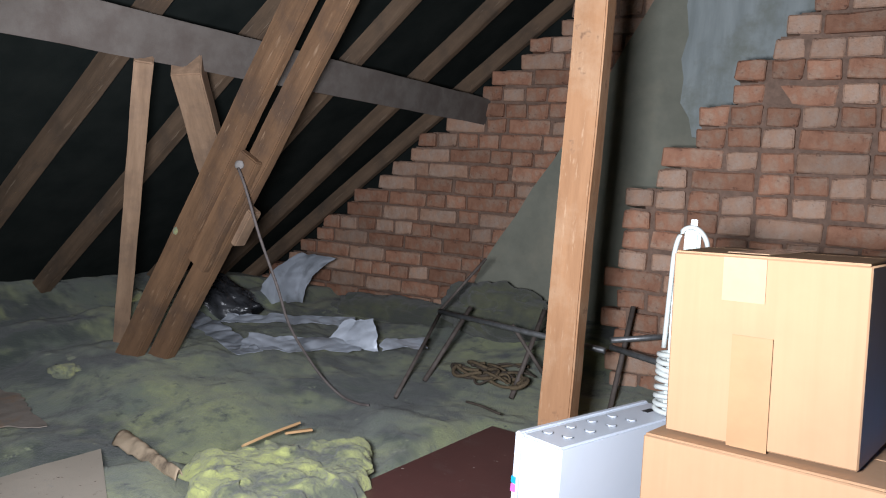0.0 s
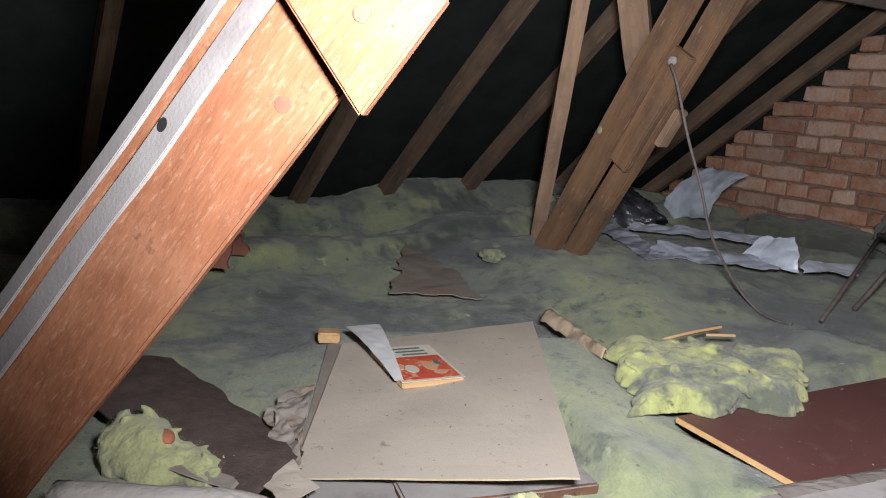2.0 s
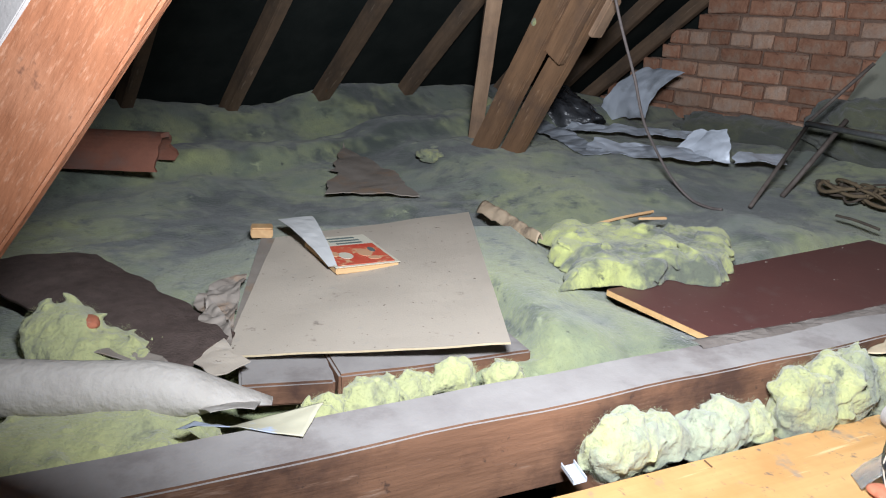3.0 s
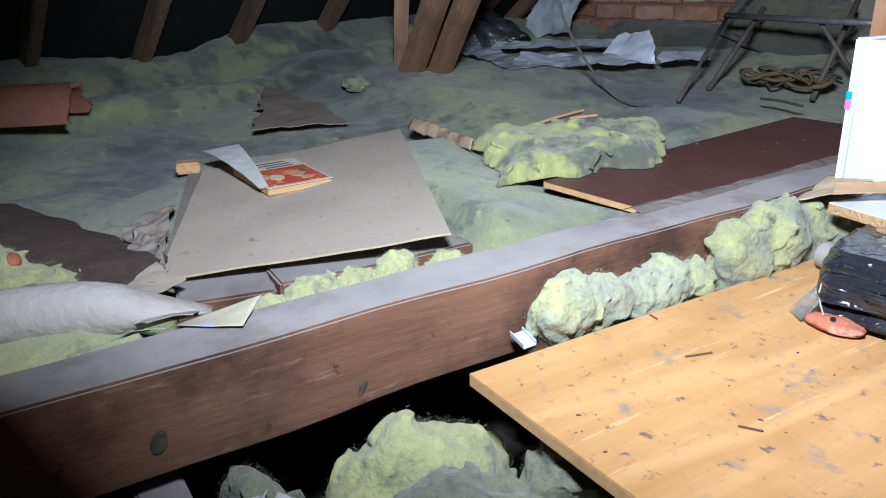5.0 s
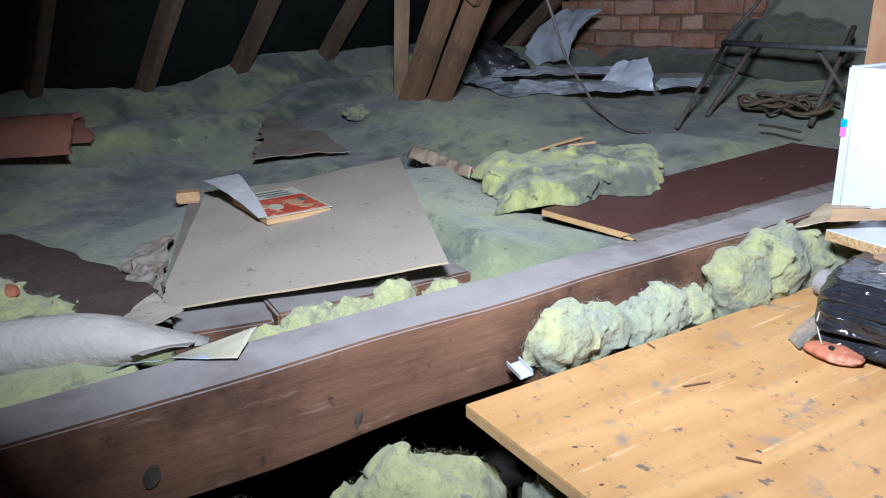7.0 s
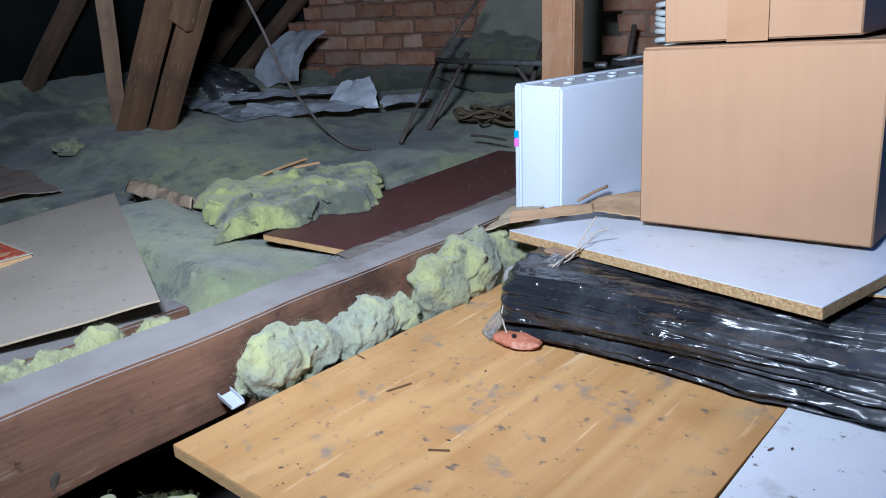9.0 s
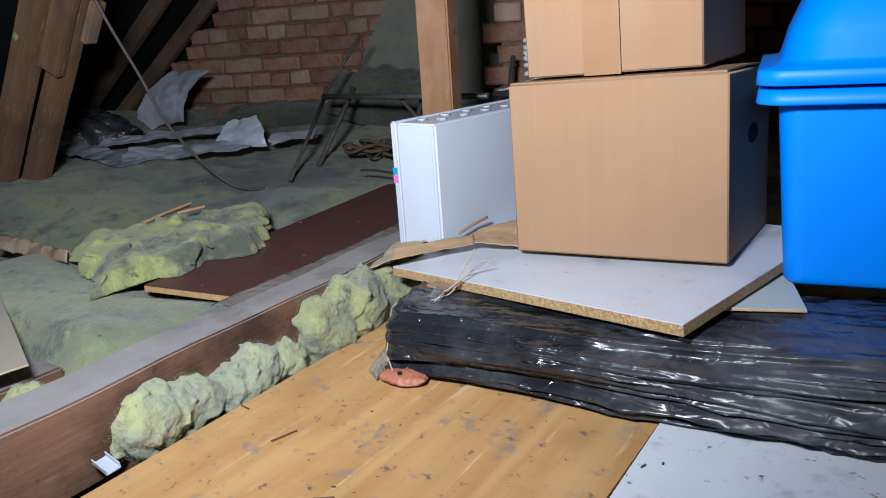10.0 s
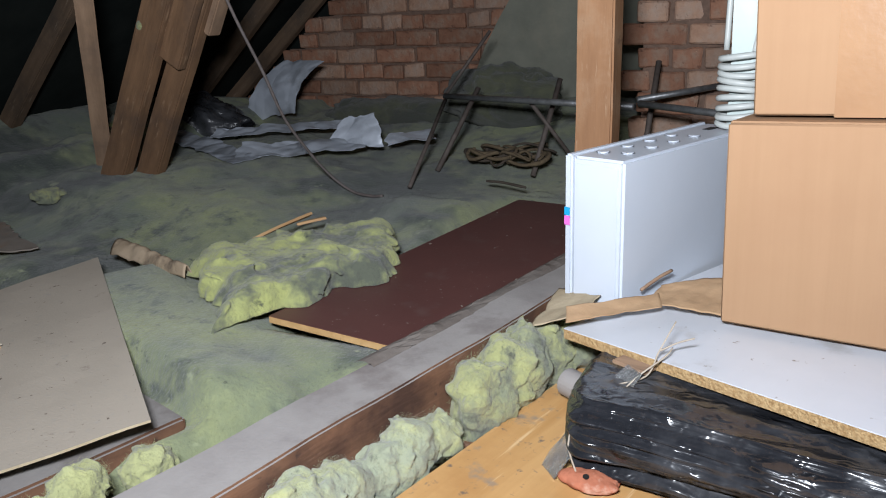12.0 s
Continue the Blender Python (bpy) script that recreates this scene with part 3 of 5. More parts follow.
def wool_z(x, y):
    p = Vector((x, y, 0))
    warp = p + 0.12 * noise.noise_vector(p * 2.3)
    z = 0.484
    z += 0.035 * step(-1.3, -2.0, x) * step(1.35, 1.8, y) + 0.06 * step(2.4, 3.3, y) + 0.10 * step(2.75, 3.35, y) * step(-1.75, -1.3, x)
    z += 0.08 * step(-2.38, -2.5, x) - 0.05 * step(-2.58, -2.7, x) + 0.12 * step(-2.72, -3.0, x)
    z += 0.035 * step(-1.35, -1.55, x) * step(1.45, 1.75, y) * step(2.7, 2.2, y)
    z += 0.038 * noise.noise(warp * 1.7) + 0.020 * noise.noise(warp * 4.1)
    z += 0.010 * puff(warp * 3.2) + 0.008 * puff(warp * 7.5) + 0.0035 * puff(warp * 17) + 0.004 * noise.noise(warp * 13) + 0.002 * noise.noise(p * 31) + 0.0015 * noise.noise(p * 63)
    z -= 0.09 * step(0.20, 0.13, abs(x + 0.98 - 0.5 * (y - 0.5))) * step(0.35, 0.25, abs(y - 0.62))
    z -= (0.016 + 0.026 * step(-1.15, -1.4, x) * step(-2.4, -2.1, x)) * step(1.85, 1.45, y)
    z = min(z, hard_z(x, y) + 0.2 * step(0.0, 0.25, hard_off(x, y)))
    along = (x + 1.2) * -0.813 + (y - 0.80) * 0.582
    z += (hard_z(x, y) + 0.004 - z) * step(0.22, 0.0, hard_off(x, y)) * step(-0.34, -0.18, along)
    if x > -0.98 and y > 1.1:
        z -= 0.05 * step(-0.99, -0.93, x) * step(1.1, 1.16, y) * step(2.25, 2.1, y)
    z += (0.494 - z) * step(0.16, 0.02, 1.125 - y) * step(-1.02, -0.95, x) * step(1.15, 1.13, y)
    bed_u, bed_v = (x + 0.977) * 0.278 + (y - 0.537) * 0.961, (x + 0.977) * -0.961 + (y - 0.537) * 0.278
    z -= max(0.0, z - 0.462) * step(0.39, 0.345, bed_u) * step(-0.2, -0.1, bed_u) * step(-0.03, 0.0, bed_v) * step(0.28, 0.24, bed_v)
    back_edge = beam_x(y) - 0.085
    z -= 0.03 * step(back_edge - 0.25, back_edge - 0.08, x) * step(1.1, 0.9, y)
    if x > back_edge:
        z = max(z - 0.01, 0.462)
    return z


def sheet(x0, x1, y0, y1, nx, ny, height, keep):
    bm = bmesh.new()
    vs = [[bm.verts.new((x0 + (x1 - x0) * i / nx, y0 + (y1 - y0) * j / ny, 0)) for i in range(nx + 1)] for j in range(ny + 1)]
    for row in vs:
        for v in row:
            v.co.z = height(v.co.x, v.co.y)
    for j in range(ny):
        for i in range(nx):
            if keep(vs[j][i].co.x, vs[j][i].co.y):
                bm.faces.new((vs[j][i], vs[j][i + 1], vs[j + 1][i + 1], vs[j + 1][i]))
    bmesh.ops.delete(bm, geom=[v for v in bm.verts if not v.link_faces], context="VERTS")
    return bm


floor = smooth(link("insulation_floor", sheet(-3.4, 1.7, -1.7, 3.6, 400, 410, wool_z, lambda x, y: x < beam_x(y) - 0.045 or y > 1.25), WOOL_FLOOR))
tagged(floor, "dusty grey and yellow mineral wool quilt over the loft floor", "insulation", kind="structure")
tagged(link("ceiling_board", block((9.6, 7.6, 0.02), pose(1.2, 0.0, 0.17), 0), BAY_SHADE_DUST), "dusty plasterboard below the joists, coloured near black for the bay's shade", "floor", kind="structure")
tagged(link("wall_back", block((9.6, 0.15, 5), pose(1.2, -3.6, 2.4), 0), MORTAR), "brick wall behind the loft hatch", "wall", kind="structure")
for x0 in (-3.45, 5.95):
    tagged(bar("roof_felt", (x0, 0, roof_z(-3.45) + 0.13), (1.25, 0, roof_z(1.25) + 0.13), 7.6, 0.01, FELT, cuts=0, wobble=0), "black sarking felt stretched over the rafters", "roof", kind="structure")
tagged(link("wall_side", block((0.12, 7.6, 2.2), pose(5.6, 0.0, 0.9), 0), MORTAR), "low wall under the far eaves", "wall", kind="structure")

for i, (y, skew) in enumerate(((3.34, 0.10), (3.06, 0.0), (2.68, -0.08), (2.07, -0.04), (1.65, -0.04), (1.26, -0.04), (0.85, -0.04), (0.43, -0.04), (0.01, -0.04), (-0.42, -0.04))):
    d = Vector((1, 0, ROOF_K)).normalized()
    off = Vector((-d.z, 0, d.x)) * 0.036
    tagged(bar("rafter", Vector((-3.3, y, roof_z(-3.3))) + off, Vector((1.2, y + 4.5 * skew, roof_z(1.2))) + off, 0.044, 0.072, OLDTIMBER, seed=i), "brown sawn rafter under the roof felt", "rafter", "rafters", "structure")
purlin = bar("purlin", (-1.80, 0.60, 1.552), (-1.615, 3.46, 1.584), 0.125, 0.075, DULLDUST, side=(0.15, 0, 1), seed=3)
purlin.data.materials.append(TIMBER)
turn = purlin.matrix_basis.to_3x3()
for p in purlin.data.polygons:
    if (turn @ p.normal).z < -0.6:
        p.material_index = 1
tagged(purlin, "dusty grey timber purlin built into the brick gable", "beam", kind="structure")

# far truss: double strut, thin post, diagonal and king post
strut = thing("roof_strut", (-2.09, 1.78, 0.46), "double brown timber strut with a dark gap between its planks", "roof strut")
bar("plank", (-2.168, 1.822, 0.455), (-1.360, 1.822, 1.87), 0.04, 0.093, TIMBER, strut, seed=1)
bar("plank", (-2.092, 1.880, 0.44), (-1.262, 1.880, 1.855), 0.038, 0.084, TIMBER, strut, seed=2)
bar("splice_block", (-1.822, 1.836, 0.905), (-1.618, 1.836, 1.262), 0.030, 0.090, TIMBER, strut, seed=12)
bar("cleat", (-1.735, 1.905, 0.985), (-1.668, 1.905, 1.100), 0.05, 0.060, PALE, strut, "pale timber cleat", seed=4)
part("mortar_dab", lump((-1.633, 1.803, 1.230), (0.018, 0.008, 0.014), 3, 0.35, 22, 3), DUSTY, strut, "grey mortar dab")
part("mortar_dab", lump((-1.890, 1.806, 1.01), (0.014, 0.01, 0.018), 5, 0.5, 25, 3), WOOL, strut, "grey mortar dab")
tagged(bar("thin_post", (-2.352, 1.984, 0.47), (-1.728, 1.520, 1.515), 0.05, 0.092, PALE, side=(0.9, 1, 0), seed=5), "pale leaning softwood post beside the strut", "post", kind="structure")
tagged(bar("diagonal_brace", (-1.938, 2.05, 1.126), (-1.713, 1.655, 1.515), 0.085, 0.105, PALE, side=(0.9, 0.6, 0.2), seed=6, top=DUSTY), "dusty diagonal roof brace behind the strut", "brace", kind="structure")
tagged(bar("timber_post", (-0.566, 1.789, 0.45), (-0.548, 1.789, 2.52), 0.070, 0.078, POSTWOOD, seed=7), "upright orange brown sawn timber post", "post", kind="structure")

# near strut with its bolted gusset
near = thing("near_strut", (-1.05, -0.16, 0.5), "orange brown double timber strut with a bolted gusset plate", "roof strut")
D = Vector((0.42, 0.42, 0.80)).normalized()
SIDE = Vector((0.707, -0.707, 0)).normalized()
UPW = SIDE.cross(D).normalized()
if UPW.z < 0:
    UPW = -UPW
N0 = Vector((-0.738, 0.197, 1.060))
bar("plank", N0 - D * 0.72 + SIDE * 0.007, N0 + D * 1.2 + SIDE * 0.007, 0.016, 0.092, ORANGE, near, side=SIDE, seed=8, top=DUSTY, bevel=0.003)
bar("plank", N0 - D * 0.72 + UPW * 0.030 - SIDE * 0.020, N0 + D * 1.2 + UPW * 0.030 - SIDE * 0.020, 0.036, 0.116, ORANGE, near, side=SIDE, seed=9, top=DUSTY, bevel=0.003)
gc = N0 + SIDE * 0.029
gusset_m = Matrix.Translation(gc) @ Matrix((D, SIDE, UPW)).transposed().to_4x4()
bm = bmesh.new()
outline = [(0.068, -0.074), (0.182, -0.069), (0.197, -0.050), (0.226, 0.04), (0.312, 0.30), (0.196, 0.30), (0.103, 0.047)]
lo = [bm.verts.new((x, -0.010, z)) for x, z in outline]
hi = [bm.verts.new((x, 0.010, z)) for x, z in outline]
bm.faces.new(lo)
bm.faces.new(hi[::-1])
for i in range(len(outline)):
    j = (i + 1) % len(outline)
    bm.faces.new((lo[j], lo[i], hi[i], hi[j]))
bmesh.ops.recalc_face_normals(bm, faces=bm.faces)
bmesh.ops.bevel(bm, geom=bm.edges[:], offset=0.0025, segments=2, affect="EDGES")
gusset = link("gusset_plate", bm, ORANGE, near, "orange timber gusset plate", m=gusset_m)
for u, w in ((0.131, -0.025), (0.177, -0.028), (0.17, 0.06)):
    part("bolt_head", disc(gc + D * u + UPW * w + SIDE * 0.0105, SIDE, 0.0075, 0.003), BOLT, gusset, "flat dull bolt head")
for u in (0.028, 0.225):
    part("bolt_head", disc(N0 + D * u - UPW * 0.012 + SIDE * 0.0155, SIDE, 0.008, 0.002), BOLT, near, "flat dull bolt head")
for low, high in (((0.045, 0.0150), (0.072, -0.001)), ((0.086, -0.0020), (0.105, -0.016))):
    a, b = UPW * low[0] + SIDE * low[1], UPW * high[0] + SIDE * high[1]
    over = (b - a).normalized()
    out = D.cross(over)
    link("dust_strip", block((1.9, (b - a).length, 0.005), Matrix.Translation(N0 + D * 0.24 + (a + b) / 2) @ Matrix((D, over, out)).transposed().to_4x4(), 0.001, 90, 0.003), DUSTY, near, "grey dust on the ledge")
part("knot_hole", disc(N0 - D * 0.062 + UPW * 0.064 + SIDE * 0.005, SIDE * 0.86 + UPW * 0.5, 0.008, 0.004), HOLE_SHADE, near, "flat black disc painting the shade of a hole")

# near tie beam with dust on top
tie_beam = bar("tie_beam", (beam_x(-0.9) - 0.043, -0.9, 0.504), (beam_x(2.3) - 0.043, 2.3, 0.504), 0.084, 0.116, BEAM, side=(1, 0, 0), top=DUSTY, cuts=60, wobble=0.004, bevel=0.003)
tagged(tie_beam, "heavy brown timber tie beam with grey dust on top", "beam", kind="structure")
part("dust_ridge", ribbon_lump([(beam_x(y) - 0.083, y, 0.560 + 0.002 * math.sin(9 * y)) for y in np.linspace(0.95, 2.2, 80)], 0.016, 0.009, 4), DULLDUST, tie_beam, "heaped grey dust")
for y, z, big in ((0.220, 0.485, 0.009), (0.372, 0.525, 0.005), (0.44, 0.470, 0.006), (0.90, 0.50, 0.005)):
    knot = disc_local(big * 1.5, big, 0.003, Matrix.Translation((beam_x(y) - 0.0005, y, z)) @ Vector((1, -0.2, 0)).to_track_quat("Z", "Y").to_matrix().to_4x4() @ pose(0, 0, 0, 0, 0, 70), 0.0012)
    for v in knot.verts:
        v.co += 0.002 * noise.noise_vector(v.co * 90)
    part("knot", knot, DARKROPE, tie_beam, "dark timber knot")
tagged(bar("ceiling_joist", (-1.1, 0.303, 0.375), (0.6, -0.072, 0.375), 0.05, 0.09, BEAM, side=(0, 1, 0), top=DUSTY), "dusty brown ceiling joist below the beam", "joist", kind="structure")
tagged(bar("ceiling_joist", (-0.62, 1.02, 0.40), (1.2, 0.62, 0.40), 0.05, 0.13, BEAM, side=(0, 1, 0)), "brown ceiling joist under the boards", "joist", kind="structure")
tagged(bar("ceiling_joist", (-0.66, 0.72, 0.40), (1.1, 0.34, 0.40), 0.05, 0.13, BEAM, side=(0, 1, 0)), "brown ceiling joist under the boards", "joist", kind="structure")


# ---- timber boards and loose things near the hatch ----
def board(name, a, b, v, depth, t, face, edge, label, group=""):
    """A flat panel: a and b its near top corners, v the way to the far edge."""
    a, b = Vector(a), Vector(b)
    x = (b - a).normalized()
    z = x.cross(Vector(v)).normalized()
    y = z.cross(x)
    m = Matrix.Translation(a) @ Matrix((x, y, z)).transposed().to_4x4()
    n = (b - a).length
    skin = min(0.0014, t * 0.3)
    root = thing(name, a, label, "board", group)
    link("core", block((n, depth, t - skin), m @ Matrix.Translation((n / 2, depth / 2, -skin - (t - skin) / 2)), 0.0006), edge, root)
    ob = link("facing", block((n - 0.0004, depth - 0.0004, skin), Matrix.Translation((n / 2, depth / 2, -skin / 2)), 0.0003), face, root, m=m)
    return root


board("pine_board", (-0.581, 0.533, 0.481), (-0.083, 0.418, 0.484), (0.215, 0.977, 0.0), 0.72, 0.016, PINE, PINE_EDGE, "scuffed varnished pine effect board lying over the joists")
board("dirty_white_board", (-0.078, 0.40, 0.489), (0.52, 0.27, 0.489), (0.19, 0.98, 0), 0.62, 0.016, DIRTYWHITE, CHIP, "dirty white laminate board beside the pine board")
board("brown_board", (-0.962, 1.143, 0.513), (-0.60, 1.105, 0.510), (0.03, 1, 0.0), 0.95, 0.013, BROWNBOARD, PINE_EDGE, "dark brown laminate chipboard panel with pale edges")
board("white_chipboard", (-0.419, 1.117, 0.583), (0.047, 0.895, 0.604), (0.40, 0.917, 0.012), 0.46, 0.0155, WHITE, CHIP, "white laminate chipboard offcut under the boxes")
board("pale_panel", (0.02, 1.0, 0.586), (0.188, 1.016, 0.586), (0.06, 1, 0), 0.3, 0.004, PALEPANEL, PINE_EDGE, "thin pale green panel below the bin")

# hardboard with a paperback on it, planks below
bm = bmesh.new()
q = [Vector(p) for p in ((-1.511, 1.248, 0.531), (-0.853, 0.776, 0.524), (-1.122, 0.413, 0.482), (-1.605, 0.748, 0.505))]
n = 16
g = [[bm.verts.new(q[3].lerp(q[0], i / n).lerp(q[2].lerp(q[1], i / n), j / n) + Vector((0, 0, 0.003 * noise.noise(Vector((i * 0.3, j * 0.3, 2)))))) for i in range(n + 1)] for j in range(n + 1)]
for j in range(n):
    for i in range(n):
        bm.faces.new((g[j][i], g[j + 1][i], g[j + 1][i + 1], g[j][i + 1]))
bmesh.ops.recalc_face_normals(bm, faces=bm.faces)
bmesh.ops.solidify(bm, geom=bm.faces[:], thickness=0.0035)
ob = link("hardboard_sheet", bm, HARDBOARD)
ob.data.materials.append(BOARD_EDGE)
for p in ob.data.polygons:
    if abs(p.normal.z) < 0.5:
        p.material_index = 1
tagged(ob, "grey brown hardboard square with pale cut edges", "board")
for k, (a, b, wide) in enumerate((((-1.034, 0.402), (-0.979, 0.533), 0.15), ((-0.977, 0.537), (-0.884, 0.858), 0.23))):
    d = (Vector((*b, 0)) - Vector((*a, 0))).normalized()
    nrm = Vector((d.y, -d.x, 0))
    z = 0.471 + 0.007 * k
    tagged(bar("plank_offcut", Vector((*a, z - 0.019)) - nrm * wide / 2, Vector((*b, z - 0.019)) - nrm * wide / 2, wide, 0.038, BEAM, side=nrm, top=DUSTY, seed=20 + k), "dusty brown plank offcut under the hardboard", "plank", "plank offcuts")

book = thing("paperback_book", (-1.38, 0.91, 0.515), "worn paperback lying open at its faded red cover", "book")
bx, by = Vector((0.16, 0.987, -0.01)).normalized(), Vector((-0.987, 0.16, 0.03)).normalized()
bo = Vector((-1.303, 0.722, 0.506))


def book_m(u, v, w):
    return Matrix.Translation(bo + bx * u + by * v + Vector((0, 0, w))) @ Matrix((bx, by, Vector((0, 0, 1)))).transposed().to_4x4()


link("page_block", block((0.138, 0.185, 0.014), book_m(0.075, 0.095, 0.009), 0.002), PAGES, book, "yellowed page block")
book_cover = link("cover", block((0.142, 0.19, 0.0014), book_m(0.075, 0.095, 0.0175), 0.0005), COVER, book, "cream cover with a red panel")
link("cover_picture", block((0.126, 0.118, 0.0008), book_m(0.075, 0.066, 0.0188), 0.0002), COVER_RED, book_cover, "red picture panel")
for k, (u, v, lu, lv, mt) in enumerate(((0.05, 0.06, 0.03, 0.04, COVER), (0.095, 0.07, 0.03, 0.05, SKIN), (0.118, 0.085, 0.014, 0.03, COVER_DARK), (0.03, 0.075, 0.02, 0.03, SKIN), (0.105, 0.035, 0.03, 0.02, SKIN))):
    link("picture_patch", disc_local(lu / 2, lv / 2, 0.0006, book_m(u, v, 0.0195)), mt, book_cover)
for k, (u, v, lu) in enumerate(((0.07, 0.172, 0.09), (0.085, 0.155, 0.07), (0.09, 0.138, 0.06))):
    link("title_bar", block((lu, 0.008, 0.0006), book_m(u, v, 0.0186), 0.0001), COVER_DARK, book_cover)
part("open_flap", crumple([(-1.312, 0.735, 0.522), (-1.322, 0.720, 0.522), (-1.585, 0.745, 0.553), (-1.548, 0.812, 0.562)], 14, 14, 0.003, 14, 31, 0.0012, bow=0.010), PAPER, book, "curled grey white cover flap")


# ---- cartons ----
def carton(name, bl, br, height, depth, lean, label):
    bl, br = Vector(bl), Vector(br)
    x = (br - bl).normalized()
    zz = Vector(lean).normalized()
    y = zz.cross(x).normalized()
    zz = x.cross(y)
    m = Matrix.Translation(bl) @ Matrix((x, y, zz)).transposed().to_4x4()
    w = (br - bl).length
    root = thing(name, bl, label, "box", "cardboard boxes")
    bm = block((w, depth, height - 0.004), Matrix.Translation((w / 2, depth / 2, height / 2)), 0.0022)
    for v in bm.verts:
        v.co += 0.0025 * noise.noise_vector(v.co * 4)
    body = link("body", bm, CARD, root, m=m)
    for p in body.data.polygons:
        p.use_smooth = p.area < 0.01
    for s, y0 in ((0, 0.001), (1, depth / 2 + 0.001)):
        link("flap", block((w - 0.004, depth / 2 - 0.003, 0.003), m @ Matrix.Translation((w / 2, y0 + depth / 4, height)) @ pose(0, 0, 0.001, 1.2 * (1 - 2 * s), 0, 0), 0.001), CARD, root)
    return root, m, w


low_box, lm, lw = carton("lower_box", (-0.222, 1.172, 0.600), (0.094, 1.102, 0.612), 0.262, 0.27, (-0.03, 0.04, 1), "plain brown cardboard box with hand holes standing on white chipboard")
link("hand_hole", disc_local(0.034, 0.015, 0.0016, lm @ Matrix.Translation((lw, 0.15, 0.165)) @ pose(0, 0, 0, 90, 0, 90)), HOLE_SHADE, low_box, "flat black oval painting the shade of a hand hole")
up_box, um, _ = carton("upper_box", (-0.204, 1.208, 0.866), (0.054, 1.152, 0.876), 0.272, 0.26, (0.0, 0.0, 1), "brown taped cardboard box stacked on another box")
link("brown_tape", block((0.056, 0.0008, 0.160), um @ Matrix.Translation((0.122, -0.0048, 0.080)), 0.0002), TAPE, up_box, "glossy brown parcel tape")
link("clear_tape", block((0.060, 0.0008, 0.062), um @ Matrix.Translation((0.105, -0.0024, 0.238)), 0.0002), CLEARTAPE, up_box, "shiny clear tape")
link("clear_tape", block((0.060, 0.24, 0.0008), um @ Matrix.Translation((0.105, 0.13, 0.2756)), 0.0002), CLEARTAPE, up_box, "shiny clear tape")

# white flex hung behind the upper box
flex = thing("white_flex_coil", (-0.266, 1.535, 0.803), "coiled white electric flex with a moulded plug", "cable")
for k in range(9):
    z = 0.812 + 0.0135 * k
    part("cable_turn", tube([(-0.254 + 0.034 * math.cos(a), 1.535 + 0.024 * math.sin(a), z + 0.004 * math.sin(a + k)) for a in np.linspace(0, 2 * math.pi, 17)], 0.0052, 8), FLEX, flex)
part("cable_loop", tube([(-0.280, 1.53, 0.93), (-0.278, 1.53, 1.05), (-0.276, 1.532, 1.12), (-0.264, 1.533, 1.158), (-0.240, 1.533, 1.163), (-0.220, 1.532, 1.14), (-0.218, 1.532, 1.10), (-0.226, 1.53, 1.0), (-0.238, 1.53, 0.92)], 0.0048, 8), FLEX, flex)
plug = part("plug", block((0.030, 0.02, 0.06), pose(-0.246, 1.538, 1.135), 0.006), PLUG, flex, "pale grey moulded plug")
part("plug_pin", block((0.012, 0.006, 0.016), pose(-0.246, 1.538, 1.172), 0.001), STEEL, plug)
part("former", block((0.044, 0.012, 0.28), pose(-0.252, 1.536, 0.944), 0.004, 6, 0.004), PLUG, flex, "pale plastic cable former")

# consumer unit case
unit = thing("metal_case", (-0.36, 1.40, 0.565), "white enamelled steel consumer unit case with knockouts", "metal case")
ua, ub, uc = Vector((-0.457, 1.240, 0)), Vector((-0.363, 1.206, 0)), Vector((-0.284, 1.590, 0))
ux = (ub - ua).normalized()
uy = Vector((-ux.y, ux.x, 0))
CM = Matrix.Translation((ua.x, ua.y, 0.566)) @ Matrix((ux, uy, Vector((0, 0, 1)))).transposed().to_4x4()
UW, UL, UH = 0.10, 0.385, 0.235
link("case", block((UW - 0.014, UL, UH), CM @ Matrix.Translation((UW / 2 + 0.007, UL / 2, UH / 2)), 0.004), ENAMEL, unit)
case_lid = link("lid", block((0.013, UL + 0.004, UH + 0.004), CM @ Matrix.Translation((0.0065, UL / 2, UH / 2)), 0.003), ENAMEL, unit)
link("end_lip", block((UW - 0.026, 0.002, UH - 0.02), CM @ Matrix.Translation((UW / 2 + 0.005, -0.0012, UH / 2)), 0.0008), ENAMEL, unit)
link("back_flange", block((0.012, 0.05, UH - 0.01), CM @ Matrix.Translation((UW + 0.006, UL - 0.026, UH / 2)), 0.003), ENAMEL, unit)
link("mark", block((0.0008, 0.022, 0.012), CM @ Matrix.Translation((-0.0002, 0.012, 0.152)), 0.0002), CYAN, case_lid, "cyan sticker mark")
link("mark", block((0.0008, 0.022, 0.014), CM @ Matrix.Translation((-0.0002, 0.012, 0.138)), 0.0002), PINK, case_lid, "pink sticker mark")
link("mark", block((0.010, 0.0008, 0.012), CM @ Matrix.Translation((0.0055, -0.0028, 0.152)), 0.0002), CYAN, case_lid, "cyan sticker mark")
link("mark", block((0.010, 0.0008, 0.014), CM @ Matrix.Translation((0.0055, -0.0028, 0.138)), 0.0002), PINK, case_lid, "pink sticker mark")
for k in range(4):
    for s in (0.034, 0.068):
        link("knockout", disc_local(0.0105, 0.0105, 0.003, CM @ Matrix.Translation((s, 0.045 + 0.062 * k + (0.012 if s > 0.05 else 0), UH + 0.001)), 0.0015), ENAMEL, unit)
